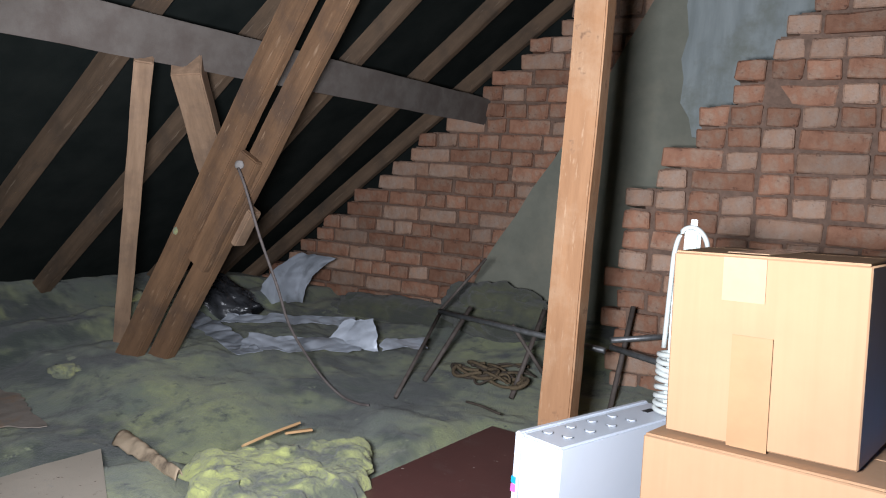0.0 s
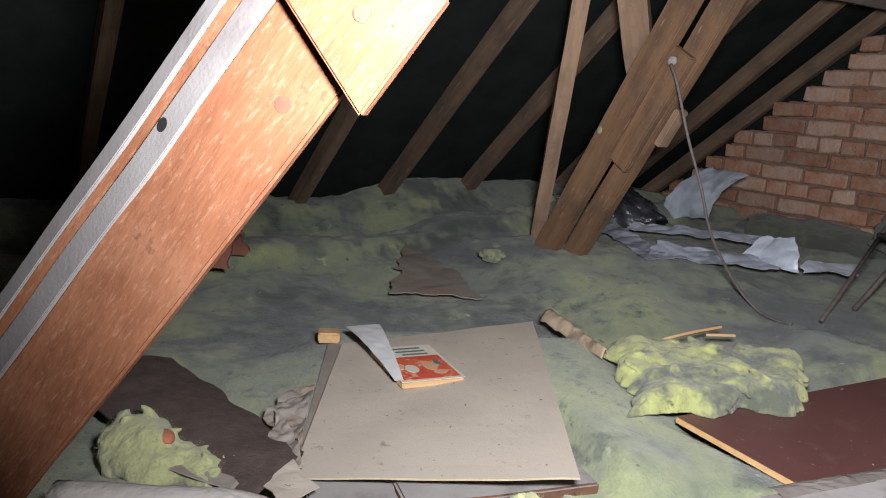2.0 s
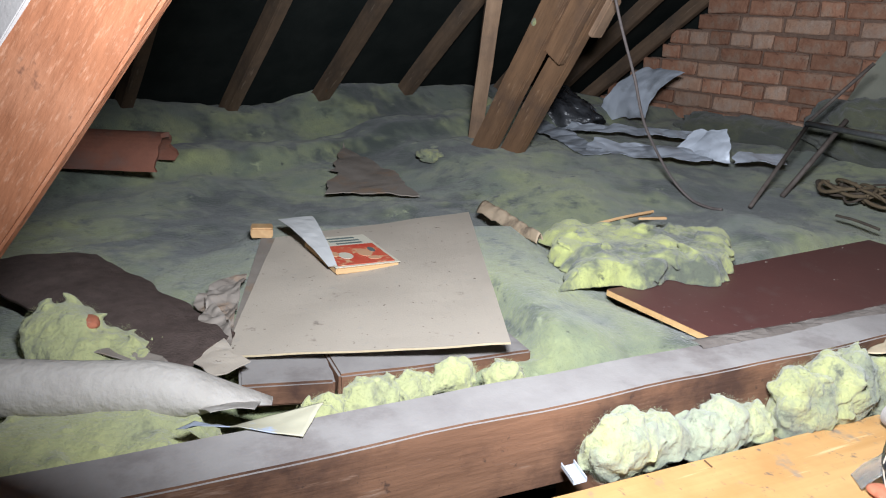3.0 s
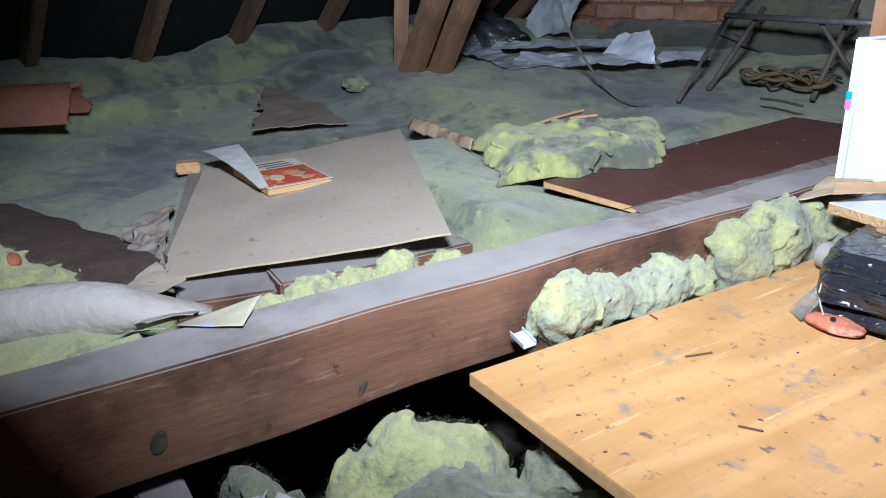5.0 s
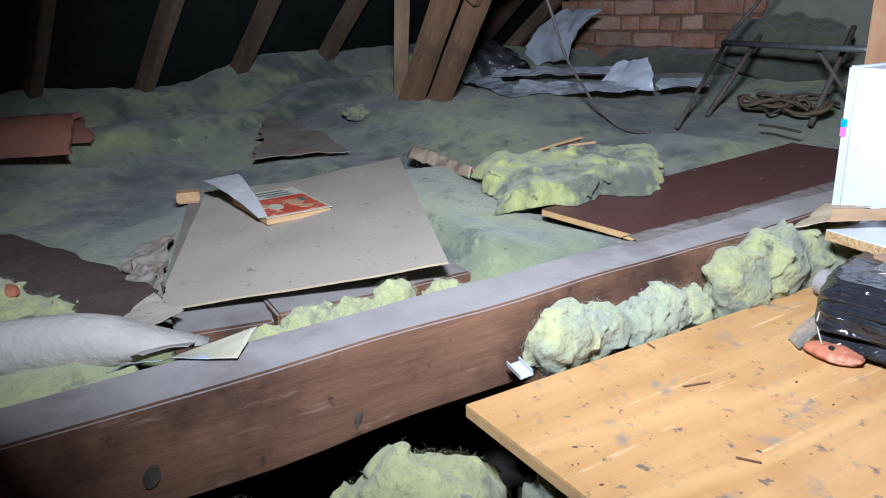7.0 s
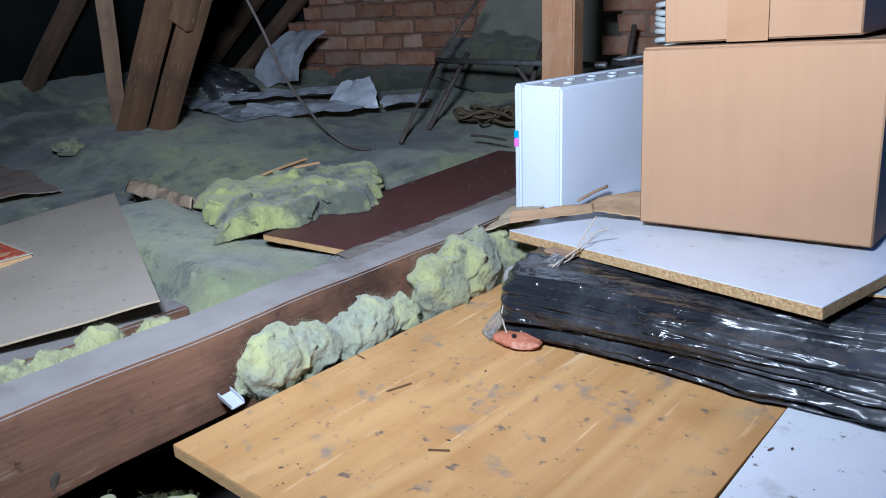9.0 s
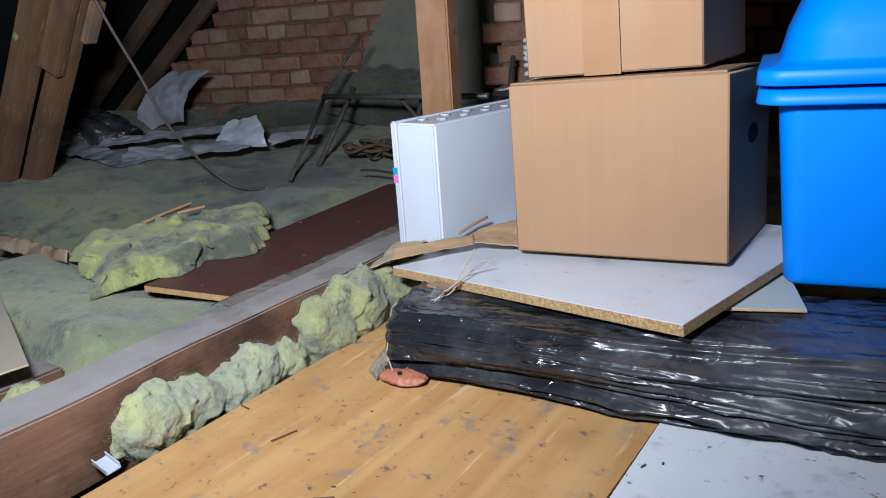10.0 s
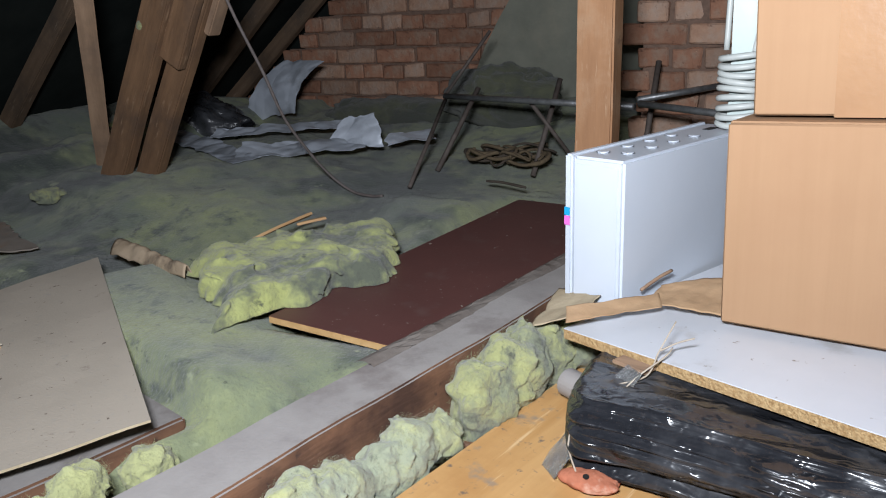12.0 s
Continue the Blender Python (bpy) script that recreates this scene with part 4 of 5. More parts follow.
link("slot", block((0.014, 0.03, 0.0012), CM @ Matrix.Translation((0.05, 0.33, UH + 0.0004)), 0.0003), HOLE_SHADE, unit, "flat black plate painting the shade of a cable slot")
for z in (0.19,):
    link("screw", disc_local(0.004, 0.004, 0.002, CM @ Matrix.Translation((UW, UL - 0.075, z)) @ pose(0, 0, 0, 0, 90, 0), 0.0006), STEEL, unit)

# blue storage bin
def link_smooth(*given):
    return smooth(link(*given))


bin_t = thing("storage_bin", (0.36, 1.22, 0.588), "bright blue plastic storage bin with a domed lid", "storage bin")
BM_ = pose(0.348, 1.235, 0.588, 0, 0, -3)
link_smooth("tub", loft([(0.345, 0.27, 0.022, 0.0), (0.352, 0.277, 0.025, 0.004), (0.354, 0.279, 0.026, 0.012), (0.386, 0.308, 0.028, 0.230), (0.388, 0.31, 0.028, 0.237), (0.388, 0.31, 0.028, 0.244)], BM_), BLUE, bin_t)
link_smooth("rim", loft([(0.395, 0.32, 0.034, 0.244), (0.440, 0.364, 0.034, 0.2445), (0.442, 0.366, 0.034, 0.247), (0.437, 0.361, 0.034, 0.262), (0.38, 0.305, 0.034, 0.2625)], BM_), BLUE, bin_t)
lid = link_smooth("lid", loft([(0.434, 0.358, 0.034, 0.2675), (0.444, 0.368, 0.034, 0.2685), (0.441, 0.365, 0.034, 0.285), (0.438, 0.362, 0.034, 0.287), (0.396, 0.320, 0.045, 0.290), (0.388, 0.312, 0.055, 0.298), (0.372, 0.296, 0.06, 0.330), (0.342, 0.266, 0.06, 0.366), (0.296, 0.220, 0.06, 0.396), (0.236, 0.16, 0.06, 0.412), (0.17, 0.10, 0.045, 0.416)], BM_), BLUE, bin_t)
for x in (-0.05, 0.02, 0.09):
    link("lid_rib", block((0.004, 0.05, 0.004), BM_ @ Matrix.Translation((x, -0.1415, 0.348)) @ pose(0, 0, 0, 62, 0, 0), 0.001), BLUE, lid)

# black wrapped roll
wrap = thing("wrapped_roll", (0.1, 1.03, 0.485), "roll wrapped in shiny black polythene tied with string", "bundle")
bm = bmesh.new()
NU, NV = 320, 150
rows = []
for i in range(NU + 1):
    f = i / NU
    x = -0.375 + 1.05 * f
    cy = 1.035 - 0.055 * step(0.0, 0.45, f) + 0.02 * f
    ry = 0.118 + 0.03 * step(0.1, 0.6, f)
    rz = 0.049
    end = 1 - (1 - clamp(f / 0.05)) ** 3 * 0.75
    row = []
    for k in range(NV):
        a = 2 * math.pi * k / NV
        ca, sa = math.cos(a), math.sin(a)
        px = abs(ca) ** (0.75 if sa > 0 else 0.32) * (1 if ca > 0 else -1)
        pz = abs(sa) ** 0.85 * (1 if sa > 0 else -1)
        p = Vector((f * 3.2, a * 0.9, 0))
        crease = fold(Vector((f * 1.7 + 0.25 * math.sin(a * 2), a * 2.6 + 1.2 * f, 1.0)))
        lengthwise = fold(Vector((f * 3.4 + 0.5 * noise.noise(Vector((f * 6, a, 3))), a * 6.5 - 1.6 * f, 2.0)))
        fine = fold(Vector((f * 15 + a, a * 12 - 3 * f, 4.0)))
        pinch = math.sin(a * 15 + 3 * noise.noise(Vector((a * 2, f * 6, 5)))) * step(0.10, 0.0, f)
        amp = 0.65 + 0.9 * step(0.12, 0.5, f) + 0.5 * max(0, -sa)
        r = 1 + amp * (0.10 * (crease - 0.6) + 0.085 * (lengthwise - 0.6) + 0.018 * (fine - 0.6)) + 0.05 * pinch + 0.02 * noise.noise(Vector((f * 26, a * 9, 7)))
        skirt = 0.10 * step(0.35, 0.75, f) * max(0, -ca) * step(0.1, -0.8, sa)
        z = 0.534 + rz * end * pz * r
        z = max(z, 0.4855 + 0.003 * abs(noise.noise(Vector((f * 20, a * 3, 1)))))
        z = min(z, 0.576 - 0.004 * step(0.45, 0.2, f) + 0.004 * (crease - 0.5))
        row.append(bm.verts.new((x, cy + ry * end * px * r - skirt * 0.3, z)))
    rows.append(row)
for i in range(NU):
    for k in range(NV):
        bm.faces.new((rows[i][k], rows[i + 1][k], rows[i + 1][(k + 1) % NV], rows[i][(k + 1) % NV]))
bm.faces.new(rows[0])
bm.faces.new(rows[-1][::-1])
bmesh.ops.recalc_face_normals(bm, faces=bm.faces)
smooth(part("polythene_wrap", bm, BLACKBAG, wrap))
part("tube_end", loft([(0.036, 0.036, 0.0179, -0.03), (0.040, 0.040, 0.0199, -0.028), (0.040, 0.040, 0.0199, 0.008), (0.034, 0.034, 0.0169, 0.008), (0.03, 0.03, 0.0149, -0.01)], Matrix.Translation((-0.385, 1.095, 0.507)) @ pose(0, 0, 0, 90, 0, 60)), GREYTUBE, wrap, "grey plastic tube end")
for pts in ([(-0.33, 0.905, 0.490), (-0.352, 0.935, 0.53), (-0.325, 0.99, 0.567), (-0.285, 1.02, 0.579), (-0.275, 1.045, 0.603), (-0.262, 1.075, 0.632)],
            [(-0.275, 1.045, 0.603), (-0.255, 1.05, 0.615), (-0.236, 1.055, 0.622)], [(-0.34, 0.94, 0.525), (-0.30, 1.0, 0.575), (-0.268, 1.04, 0.598), (-0.262, 1.06, 0.603)]):
    part("string", tube(pts, 0.0011, 6), STRING, wrap, "frayed pale string")
part("clear_strip", crumple([(-0.385, 0.93, 0.488), (-0.36, 0.905, 0.488), (-0.285, 1.01, 0.584), (-0.31, 1.035, 0.584)], 24, 8, 0.006, 30, 9, 0.0006, bow=0.006), CLEAR, wrap, "crinkled clear plastic strip")
tagged(smooth(link("brick_shard", lump((-0.318, 0.912, 0.492), (0.036, 0.022, 0.010), 12, 0.28, 26, 4), TERRACOTTA)), "broken terracotta shard under the black bundle", "shard")
part("drill_hole", disc((-0.322, 0.902, 0.5035), (0.1, -0.3, 1), 0.0036, 0.0012), HOLE_SHADE, bpy.data.objects["brick_shard"], "flat black disc painting the shade of a drilled hole")
tagged(link("wood_sliver", block((0.05, 0.022, 0.005), pose(-0.305, 1.045, 0.5795, 0, 0, -25), 0.001), PALE), "pale wood sliver under the chipboard", "sliver")

# torn brown paper by the case
for q, seed, amp, ragged, paper in (([(-0.470, 1.140, 0.572), (-0.402, 1.120, 0.601), (-0.385, 1.205, 0.605), (-0.476, 1.270, 0.582)], 40, 0.003, 0.010, BUFFPAPER),
                                    ([(-0.405, 1.090, 0.604), (-0.300, 1.185, 0.606), (-0.312, 1.220, 0.613), (-0.415, 1.125, 0.611)], 41, 0.004, 0.008, BROWNPAPER),
                                    ([(-0.318, 1.190, 0.606), (-0.220, 1.190, 0.605), (-0.225, 1.300, 0.618), (-0.320, 1.262, 0.612)], 42, 0.005, 0.008, BROWNPAPER)):
    tagged(smooth(link("torn_paper", crumple(q, 30, 24, amp, 14, seed, 0.001, ragged=ragged), paper)), "torn creased brown paper on the chipboard", "paper", "torn paper")
tagged(link("splinter", tube([(-0.338, 1.225, 0.612), (-0.322, 1.262, 0.620), (-0.308, 1.292, 0.624)], 0.0026, 6), PALE), "small orange wood splinter", "splinter")

# white plastic clip
clip = thing("plastic_clip", (-0.6, 0.63, 0.483), "small white plastic channel clip by the beam", "clip")
cm = pose(-0.586, 0.634, 0.484, 8, 6, -20)
link("base", block((0.034, 0.018, 0.0016), cm, 0.0004), ENAMEL, clip)
for s in (-0.0085, 0.0085):
    link("flange", block((0.034, 0.0014, 0.007), cm @ Matrix.Translation((0, s, 0.0035)), 0.0004), ENAMEL, clip)


# ---- loose mineral wool ----
def fuzz(tips, low=0.003, high=0.011, thin=0.00013):
    """Loose curled fibres standing out of matted wool."""
    verts, faces = [], []
    for p, nrm in tips:
        wild = Vector((random.uniform(-1, 1), random.uniform(-1, 1), random.uniform(-1, 1)))
        d = (nrm * 0.35 + 1.1 * wild).normalized()
        side = d.cross(Vector((random.uniform(-1, 1), random.uniform(-1, 1), random.uniform(-1, 1)))).normalized() * thin
        n2 = random.uniform(low, high)
        bend = Vector((random.uniform(-1, 1), random.uniform(-1, 1), random.uniform(-1, 1))) * n2 * 0.35
        k = len(verts)
        verts += [p - side, p + side, p + d * n2 * 0.4 + bend + side, p + d * n2 * 0.4 + bend - side, p + d * n2 + side * 0.5, p + d * n2 - side * 0.5]
        faces += [(k, k + 1, k + 2, k + 3), (k + 3, k + 2, k + 4, k + 5)]
    me = bpy.data.meshes.new("fuzz")
    me.from_pydata(verts, [], faces)
    bm = bmesh.new()
    bm.from_mesh(me)
    bpy.data.meshes.remove(me)
    return bm


def tuft(name, c, size, seed, label, rough=0.42, freq=9, fibres=1500, res=5, material=None):
    root = thing(name, (c[0], c[1], c[2] - size[2]), label, "insulation", "wool tufts")
    random.seed(seed)
    bm = lump(c, size, seed, rough, freq / max(size) * 0.16, res)
    long_way = Vector((0, 1, 0)) if size[1] > size[0] else Vector((1, 0, 0))
    for k in range(6):
        at = Vector(c) + long_way * max(size) * random.uniform(-0.85, 0.85) + Vector((random.uniform(-0.3, 0.3) * size[0], 0, random.uniform(-0.1, 0.45) * size[2]))
        extra = lump(at, [v * random.uniform(0.38, 0.6) for v in (min(size[:2]) * 1.3, min(size[:2]) * 1.5, size[2] * 1.2)], seed + 31 * k, rough * 1.2, freq / max(size) * 0.22, max(3, res - 1))
        me = bpy.data.meshes.new("scrap")
        extra.to_mesh(me)
        extra.free()
        bm.from_mesh(me)
        bpy.data.meshes.remove(me)
    bm.normal_update()
    tips = [(v.co.copy(), v.normal.copy()) for v in random.choices(bm.verts[:], k=fibres)]
    smooth(part("wool", bm, material or WOOL, root))
    tagged(part("fibre_fuzz", fuzz(tips), material or WOOL, root), kind="stuff")
    return root


def clumps(anchors, count, small, large, seed, tilt=0.3):
    """Torn flat clumps of fibre, half sunk into the wool's surface at the anchors (place, normal)."""
    rnd = np.random.RandomState(seed)
    ball = bmesh.new()
    bmesh.ops.create_icosphere(ball, subdivisions=2, radius=1)
    unit = np.array([v.co for v in ball.verts])
    tris = np.array([[v.index for v in f.verts] for f in ball.faces])
    ball.free()
    verts, faces = [], []
    for k in range(count):
        p, nrm = anchors[rnd.randint(len(anchors))]
        nrm = (np.array(nrm) + rnd.normal(0, tilt, 3))
        nrm /= np.linalg.norm(nrm)
        a = np.cross(nrm, rnd.normal(0, 1, 3))
        a /= np.linalg.norm(a)
        b = np.cross(nrm, a)
        size = small + (large - small) * rnd.random_sample() ** 2
        wide, thick = size * rnd.uniform(0.4, 0.75), size * rnd.uniform(0.16, 0.34)
        q = unit * (1 + rnd.normal(0, 0.16, (len(unit), 1)))
        bend = 0.35 * size * q[:, 0] ** 2 * rnd.uniform(-0.3, 1.0)
        q = np.outer(q[:, 0] * size, a) + np.outer(q[:, 1] * wide, b) + np.outer(q[:, 2] * thick - bend, nrm)
        faces.append(tris + len(unit) * k)
        verts.append(q + np.array(p) - nrm * thick * rnd.uniform(0.0, 0.6))
    me = bpy.data.meshes.new("clumps")
    me.from_pydata(np.concatenate(verts).tolist(), [], np.concatenate(faces).tolist())
    return me


def felted(ob, grain):
    """Melt overlapping clumps into one matted surface."""
    mod = ob.modifiers.new("mat_together", "REMESH")
    mod.mode, mod.voxel_size, mod.use_smooth_shade = "VOXEL", grain, True
    mod = ob.modifiers.new("soften", "SMOOTH")
    mod.factor, mod.iterations = 0.5, 2
    return ob


def wad(name, lobes, label, material, fibres):
    """Matted wool in soft lobes (centre, half size, seed) under torn clumps and loose fibres."""
    root = thing(name, (lobes[0][0][0], lobes[0][0][1], lobes[0][0][2] - lobes[0][1][2]), label, "insulation", "wool tufts")
    bm = bmesh.new()
    for c, size, seed in lobes:
        one = bmesh.ops.create_icosphere(bm, subdivisions=5, radius=1)["verts"]
        off = Vector((seed * 5.1, seed * 2.3, seed * 1.1))
        s = Vector(size)
        for v in one:
            n = v.co.copy()
            p = Vector((n.x * s.x, n.y * s.y, n.z * s.z)) * 1.7 / max(s) + off
            w = p + 0.5 * noise.noise_vector(p * 0.8)
            k = 0.96 + 0.34 * noise.noise(w * 0.6) + 0.14 * noise.noise(w * 1.5) + 0.06 * noise.noise(w * 3.6) + 0.03 * noise.noise(w * 9)
            v.co = Vector(c) + Vector((n.x * s.x, n.y * s.y, n.z * s.z)) * k
    bm.normal_update()
    random.seed(lobes[0][2])
    spots = [(v.co.copy(), v.normal.copy()) for v in bm.verts]
    big = max(max(size) for c, size, seed in lobes)
    bm.from_mesh(clumps(spots, 80 * len(lobes), 0.003 + min(0.007, 0.08 * big), min(0.028, 0.34 * big + 0.004), lobes[0][2] + 7))
    tips = [(p + n * random.uniform(0, 0.006), n) for p, n in random.choices(spots, k=fibres)]
    felted(part("wool", bm, material, root), 0.0024 + 0.012 * big)
    tagged(part("fibre_fuzz", fuzz(tips, 0.003, 0.008, 0.00009), material, root), kind="stuff")
    return root


wad("wool_tuft", [((-0.578, 0.705, 0.500), (0.034, 0.056, 0.044), 1), ((-0.566, 0.770, 0.497), (0.030, 0.042, 0.038), 2), ((-0.548, 0.835, 0.490), (0.025, 0.034, 0.030), 12), ((-0.538, 0.880, 0.496), (0.030, 0.042, 0.040), 7), ((-0.524, 0.938, 0.488), (0.024, 0.030, 0.026), 8)], "torn yellow mineral wool tuft between beam and board", WOOL_PALE, 9000)
wad("wool_tuft", [((-0.500, 1.025, 0.508), (0.040, 0.056, 0.055), 3), ((-0.480, 1.095, 0.522), (0.044, 0.064, 0.058), 31), ((-0.462, 1.165, 0.520), (0.036, 0.050, 0.050), 32)], "dusty grey mineral wool tuft between beam and board", WOOL, 9000)
wad("wool_tuft", [((-0.43, 1.25, 0.515), (0.06, 0.07, 0.050), 14), ((-0.43, 1.36, 0.515), (0.06, 0.07, 0.050), 114)], "dusty mineral wool under the metal case", WOOL, 2000)
wad("wool_tuft", [((-0.60, 0.475, 0.315), (0.085, 0.115, 0.120), 4), ((-0.615, 0.40, 0.300), (0.06, 0.06, 0.100), 104)], "thick pale mineral wool pushed below the pine board", WOOL_FRESH, 9000)
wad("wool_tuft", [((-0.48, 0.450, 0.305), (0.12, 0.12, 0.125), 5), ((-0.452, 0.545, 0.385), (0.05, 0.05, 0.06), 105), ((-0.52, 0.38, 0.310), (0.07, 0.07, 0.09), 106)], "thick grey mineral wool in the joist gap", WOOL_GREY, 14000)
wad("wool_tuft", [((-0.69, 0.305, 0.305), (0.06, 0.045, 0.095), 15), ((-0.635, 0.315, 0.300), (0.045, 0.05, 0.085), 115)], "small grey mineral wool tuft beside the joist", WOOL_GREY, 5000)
for k, q in enumerate(([(-0.665, 0.262, 0.395), (-0.640, 0.275, 0.402), (-0.648, 0.300, 0.412), (-0.672, 0.286, 0.400)], [(-0.630, 0.285, 0.398), (-0.606, 0.298, 0.396), (-0.616, 0.318, 0.408), (-0.640, 0.306, 0.412)])):
    tagged(smooth(link("paper_scrap", crumple(q, 12, 12, 0.006, 30, 120 + k, 0.0008, ragged=0.004), PAPER)), "crumpled white paper scrap in the joist gap", "paper", "paper scraps")
wad("wool_tuft", [((-0.858, 0.440, 0.492), (0.024, 0.040, 0.026), 6), ((-0.862, 0.520, 0.496), (0.028, 0.040, 0.030), 61), ((-0.860, 0.585, 0.496), (0.022, 0.034, 0.024), 62), ((-0.846, 0.655, 0.498), (0.026, 0.042, 0.028), 63), ((-0.824, 0.735, 0.490), (0.022, 0.036, 0.020), 64)], "yellow mineral wool packed along the back of the beam", WOOL_FRESH, 7000)
wad("wool_tuft", [((-1.30, 0.235, 0.488), (0.10, 0.06, 0.045), 10), ((-1.22, 0.295, 0.485), (0.07, 0.04, 0.026), 110)], "pale yellow mineral wool heap behind the paper roll", WOOL_FRESH, 5000)
wad("wool_tuft", [((-0.98, 0.14, 0.480), (0.09, 0.16, 0.033), 11), ((-0.93, 0.25, 0.476), (0.055, 0.07, 0.022), 111)], "pale yellow mineral wool beside the beam", WOOL_FRESH, 5000)

batt = thing("wool_batt", (-1.08, 1.37, 0.51), "loose torn batt of yellow mineral wool on the brown board", "insulation")
bm = slab([(-1.000, 1.060, 0.513), (-0.848, 1.415, 0.513), (-1.030, 1.680, 0.515), (-1.310, 1.345, 0.505)], 0.052, 130, 130, 21)
bm.normal_update()
bm.from_mesh(clumps([(v.co.copy(), v.normal.copy()) for v in bm.verts if v.normal.z > 0.6 and v.co.z > 0.53], 150, 0.016, 0.050, 5, 0.12))
felted(part("wool", bm, WOOL_BRIGHT, batt), 0.0042)
random.seed(44)
tagged(part("fibre_fuzz", fuzz([(v.co.copy() + batt.location, v.normal.copy()) for v in random.choices(batt.children[0].data.vertices[:], k=6000)]), WOOL_BRIGHT, batt), kind="stuff")

def dropped(x, y, lift):
    return (x, y, max(0.50, wool_z(x, y)) + lift)


tagged(smooth(link("twisted_brown_paper", crumple([dropped(-1.560, 1.318, 0.012), dropped(-1.268, 1.252, 0.006), dropped(-1.262, 1.272, 0.010), dropped(-1.575, 1.392, 0.016)], 36, 20, 0.007, 16, 23, 0.0014, ragged=0.006, bow=0.024), TWISTPAPER)), "twisted brown paper lying in the wool", "paper")
for k, (a, b, r) in enumerate((((-1.262, 1.46, 0.534), (-1.245, 1.660, 0.546), 0.0065), ((-1.235, 1.59, 0.538), (-1.190, 1.645, 0.544), 0.006))):
    splint = bar("wood_splinter", a, b, r * 2.6, r, PALEWOOD, seed=30 + k, wobble=0.003, bevel=0.001)
    long_x = max(v.co.x for v in splint.data.vertices)
    for v in splint.data.vertices:
        v.co.y *= 0.45 + 0.55 * (v.co.x + long_x) / (2 * long_x)
    tagged(splint, "pale split wood splinter on the wool batt", "splinter", "splinters")

random.seed(12)
tips = []
while len(tips) < 26000:
    x, y = random.uniform(-2.5, -0.7), random.uniform(-0.1, 2.6)
    if hard_off(x, y) > 0.01 and x < beam_x(y) - 0.09:
        tips.append((Vector((x, y, wool_z(x, y))), Vector((0, 0, 1))))
tagged(part("fibre_fuzz", fuzz(tips, 0.006, 0.022), WOOL_FLOOR, floor), kind="stuff")

# cards, papers and matting on the wool
def on_wool(bm, lift=0.014):
    """Lay a sheet's vertices on the wool where they would sink into it."""
    for v in bm.verts:
        v.co.z = max(v.co.z, wool_z(v.co.x, v.co.y) + lift)
    return bm


tagged(link("torn_card", crumple([(-2.46, 1.45, 0.530), (-2.035, 1.138, 0.480), (-1.850, 1.345, 0.485), (-2.10, 1.44, 0.505)], 50, 40, 0.005, 5, 51, 0.003, ragged=0.03, settle=on_wool), GREYCARD), "torn dusty piece of card on the wool", "card")
tagged(link("brown_matting", crumple([(-1.70, 0.13, 0.497), (-1.06, 0.315, 0.492), (-1.16, 0.455, 0.497), (-1.66, 0.375, 0.505)], 60, 30, 0.007, 3.5, 52, 0.006, ragged=0.012, bow=0.014, settle=lambda bm: on_wool(bm, 0.004)), MATTING), "dark brown curved piece of matting", "matting")
tagged(smooth(link("beige_paper", crumple([(-1.25, 0.205, 0.500), (-1.10, 0.310, 0.498), (-1.12, 0.335, 0.499), (-1.27, 0.240, 0.503)], 24, 12, 0.004, 10, 54, 0.001, ragged=0.006), GREYCARD)), "beige paper edge behind the wallpaper roll", "paper")
for k, q in enumerate(([(-1.31, 0.443, 0.500), (-1.385, 0.50, 0.500), (-1.41, 0.585, 0.508), (-1.17, 0.452, 0.500)], [(-1.225, 0.418, 0.498), (-1.30, 0.462, 0.512), (-1.17, 0.455, 0.516), (-1.125, 0.425, 0.500)], [(-1.124, 0.350, 0.503), (-1.030, 0.360, 0.503), (-1.05, 0.42, 0.503), (-1.15, 0.42, 0.505)])):
    tagged(link("crumpled_card", crumple(q, 30, 30, 0.020 if k < 2 else 0.003, 13, 60 + k, 0.0018, ragged=0.016), GREYCARD if k < 2 else HARDBOARD), "crumpled grey brown card beside the hardboard", "card", "crumpled cards")
tagged(link("under_panel", crumple([(-1.64, 0.73, 0.496), (-1.22, 0.47, 0.474), (-1.16, 0.56, 0.474), (-1.56, 0.86, 0.496)], 8, 8, 0.001, 4, 77, 0.006), GREYCARD), "grey card panel showing below the hardboard", "card")
tagged(bar("timber_end", (-1.69, 0.755, 0.505), (-1.65, 0.735, 0.505), 0.05, 0.025, PALEWOOD, side=(0.4, 0.9, 0), seed=45), "small pale block of wood", "offcut")
tagged(smooth(link("terracotta_piece", lump((-1.262, 0.257, 0.522), (0.022, 0.016, 0.011), 70, 0.2, 40, 3), TERRACOTTA)), "small terracotta piece on the wool", "shard")
roll = thing("wallpaper_roll", (-1.03, 0.24, 0.49), "loose roll of embossed white wallpaper", "wallpaper roll")
part("roll", spiral((-1.112, 0.075, 0.524), (-0.915, 0.395, 0.522), 0.026, 0.039, 3.2), WALLPAPER, roll)
part("loose_end", crumple([(-0.97, 0.30, 0.50), (-0.895, 0.300, 0.522), (-0.862, 0.345, 0.530), (-0.925, 0.385, 0.503)], 20, 20, 0.004, 12, 71, 0.001, bow=0.003), WALLPAPER, roll)
tagged(smooth(link("printed_sheet", crumple([(-0.806, 0.285, 0.552), (-0.772, 0.288, 0.5665), (-0.720, 0.334, 0.5675), (-0.768, 0.387, 0.573)], 24, 14, 0.004, 10, 72, 0.0008), SHEETPAPER)), "cream sheet with a pale blue border on the beam", "paper")
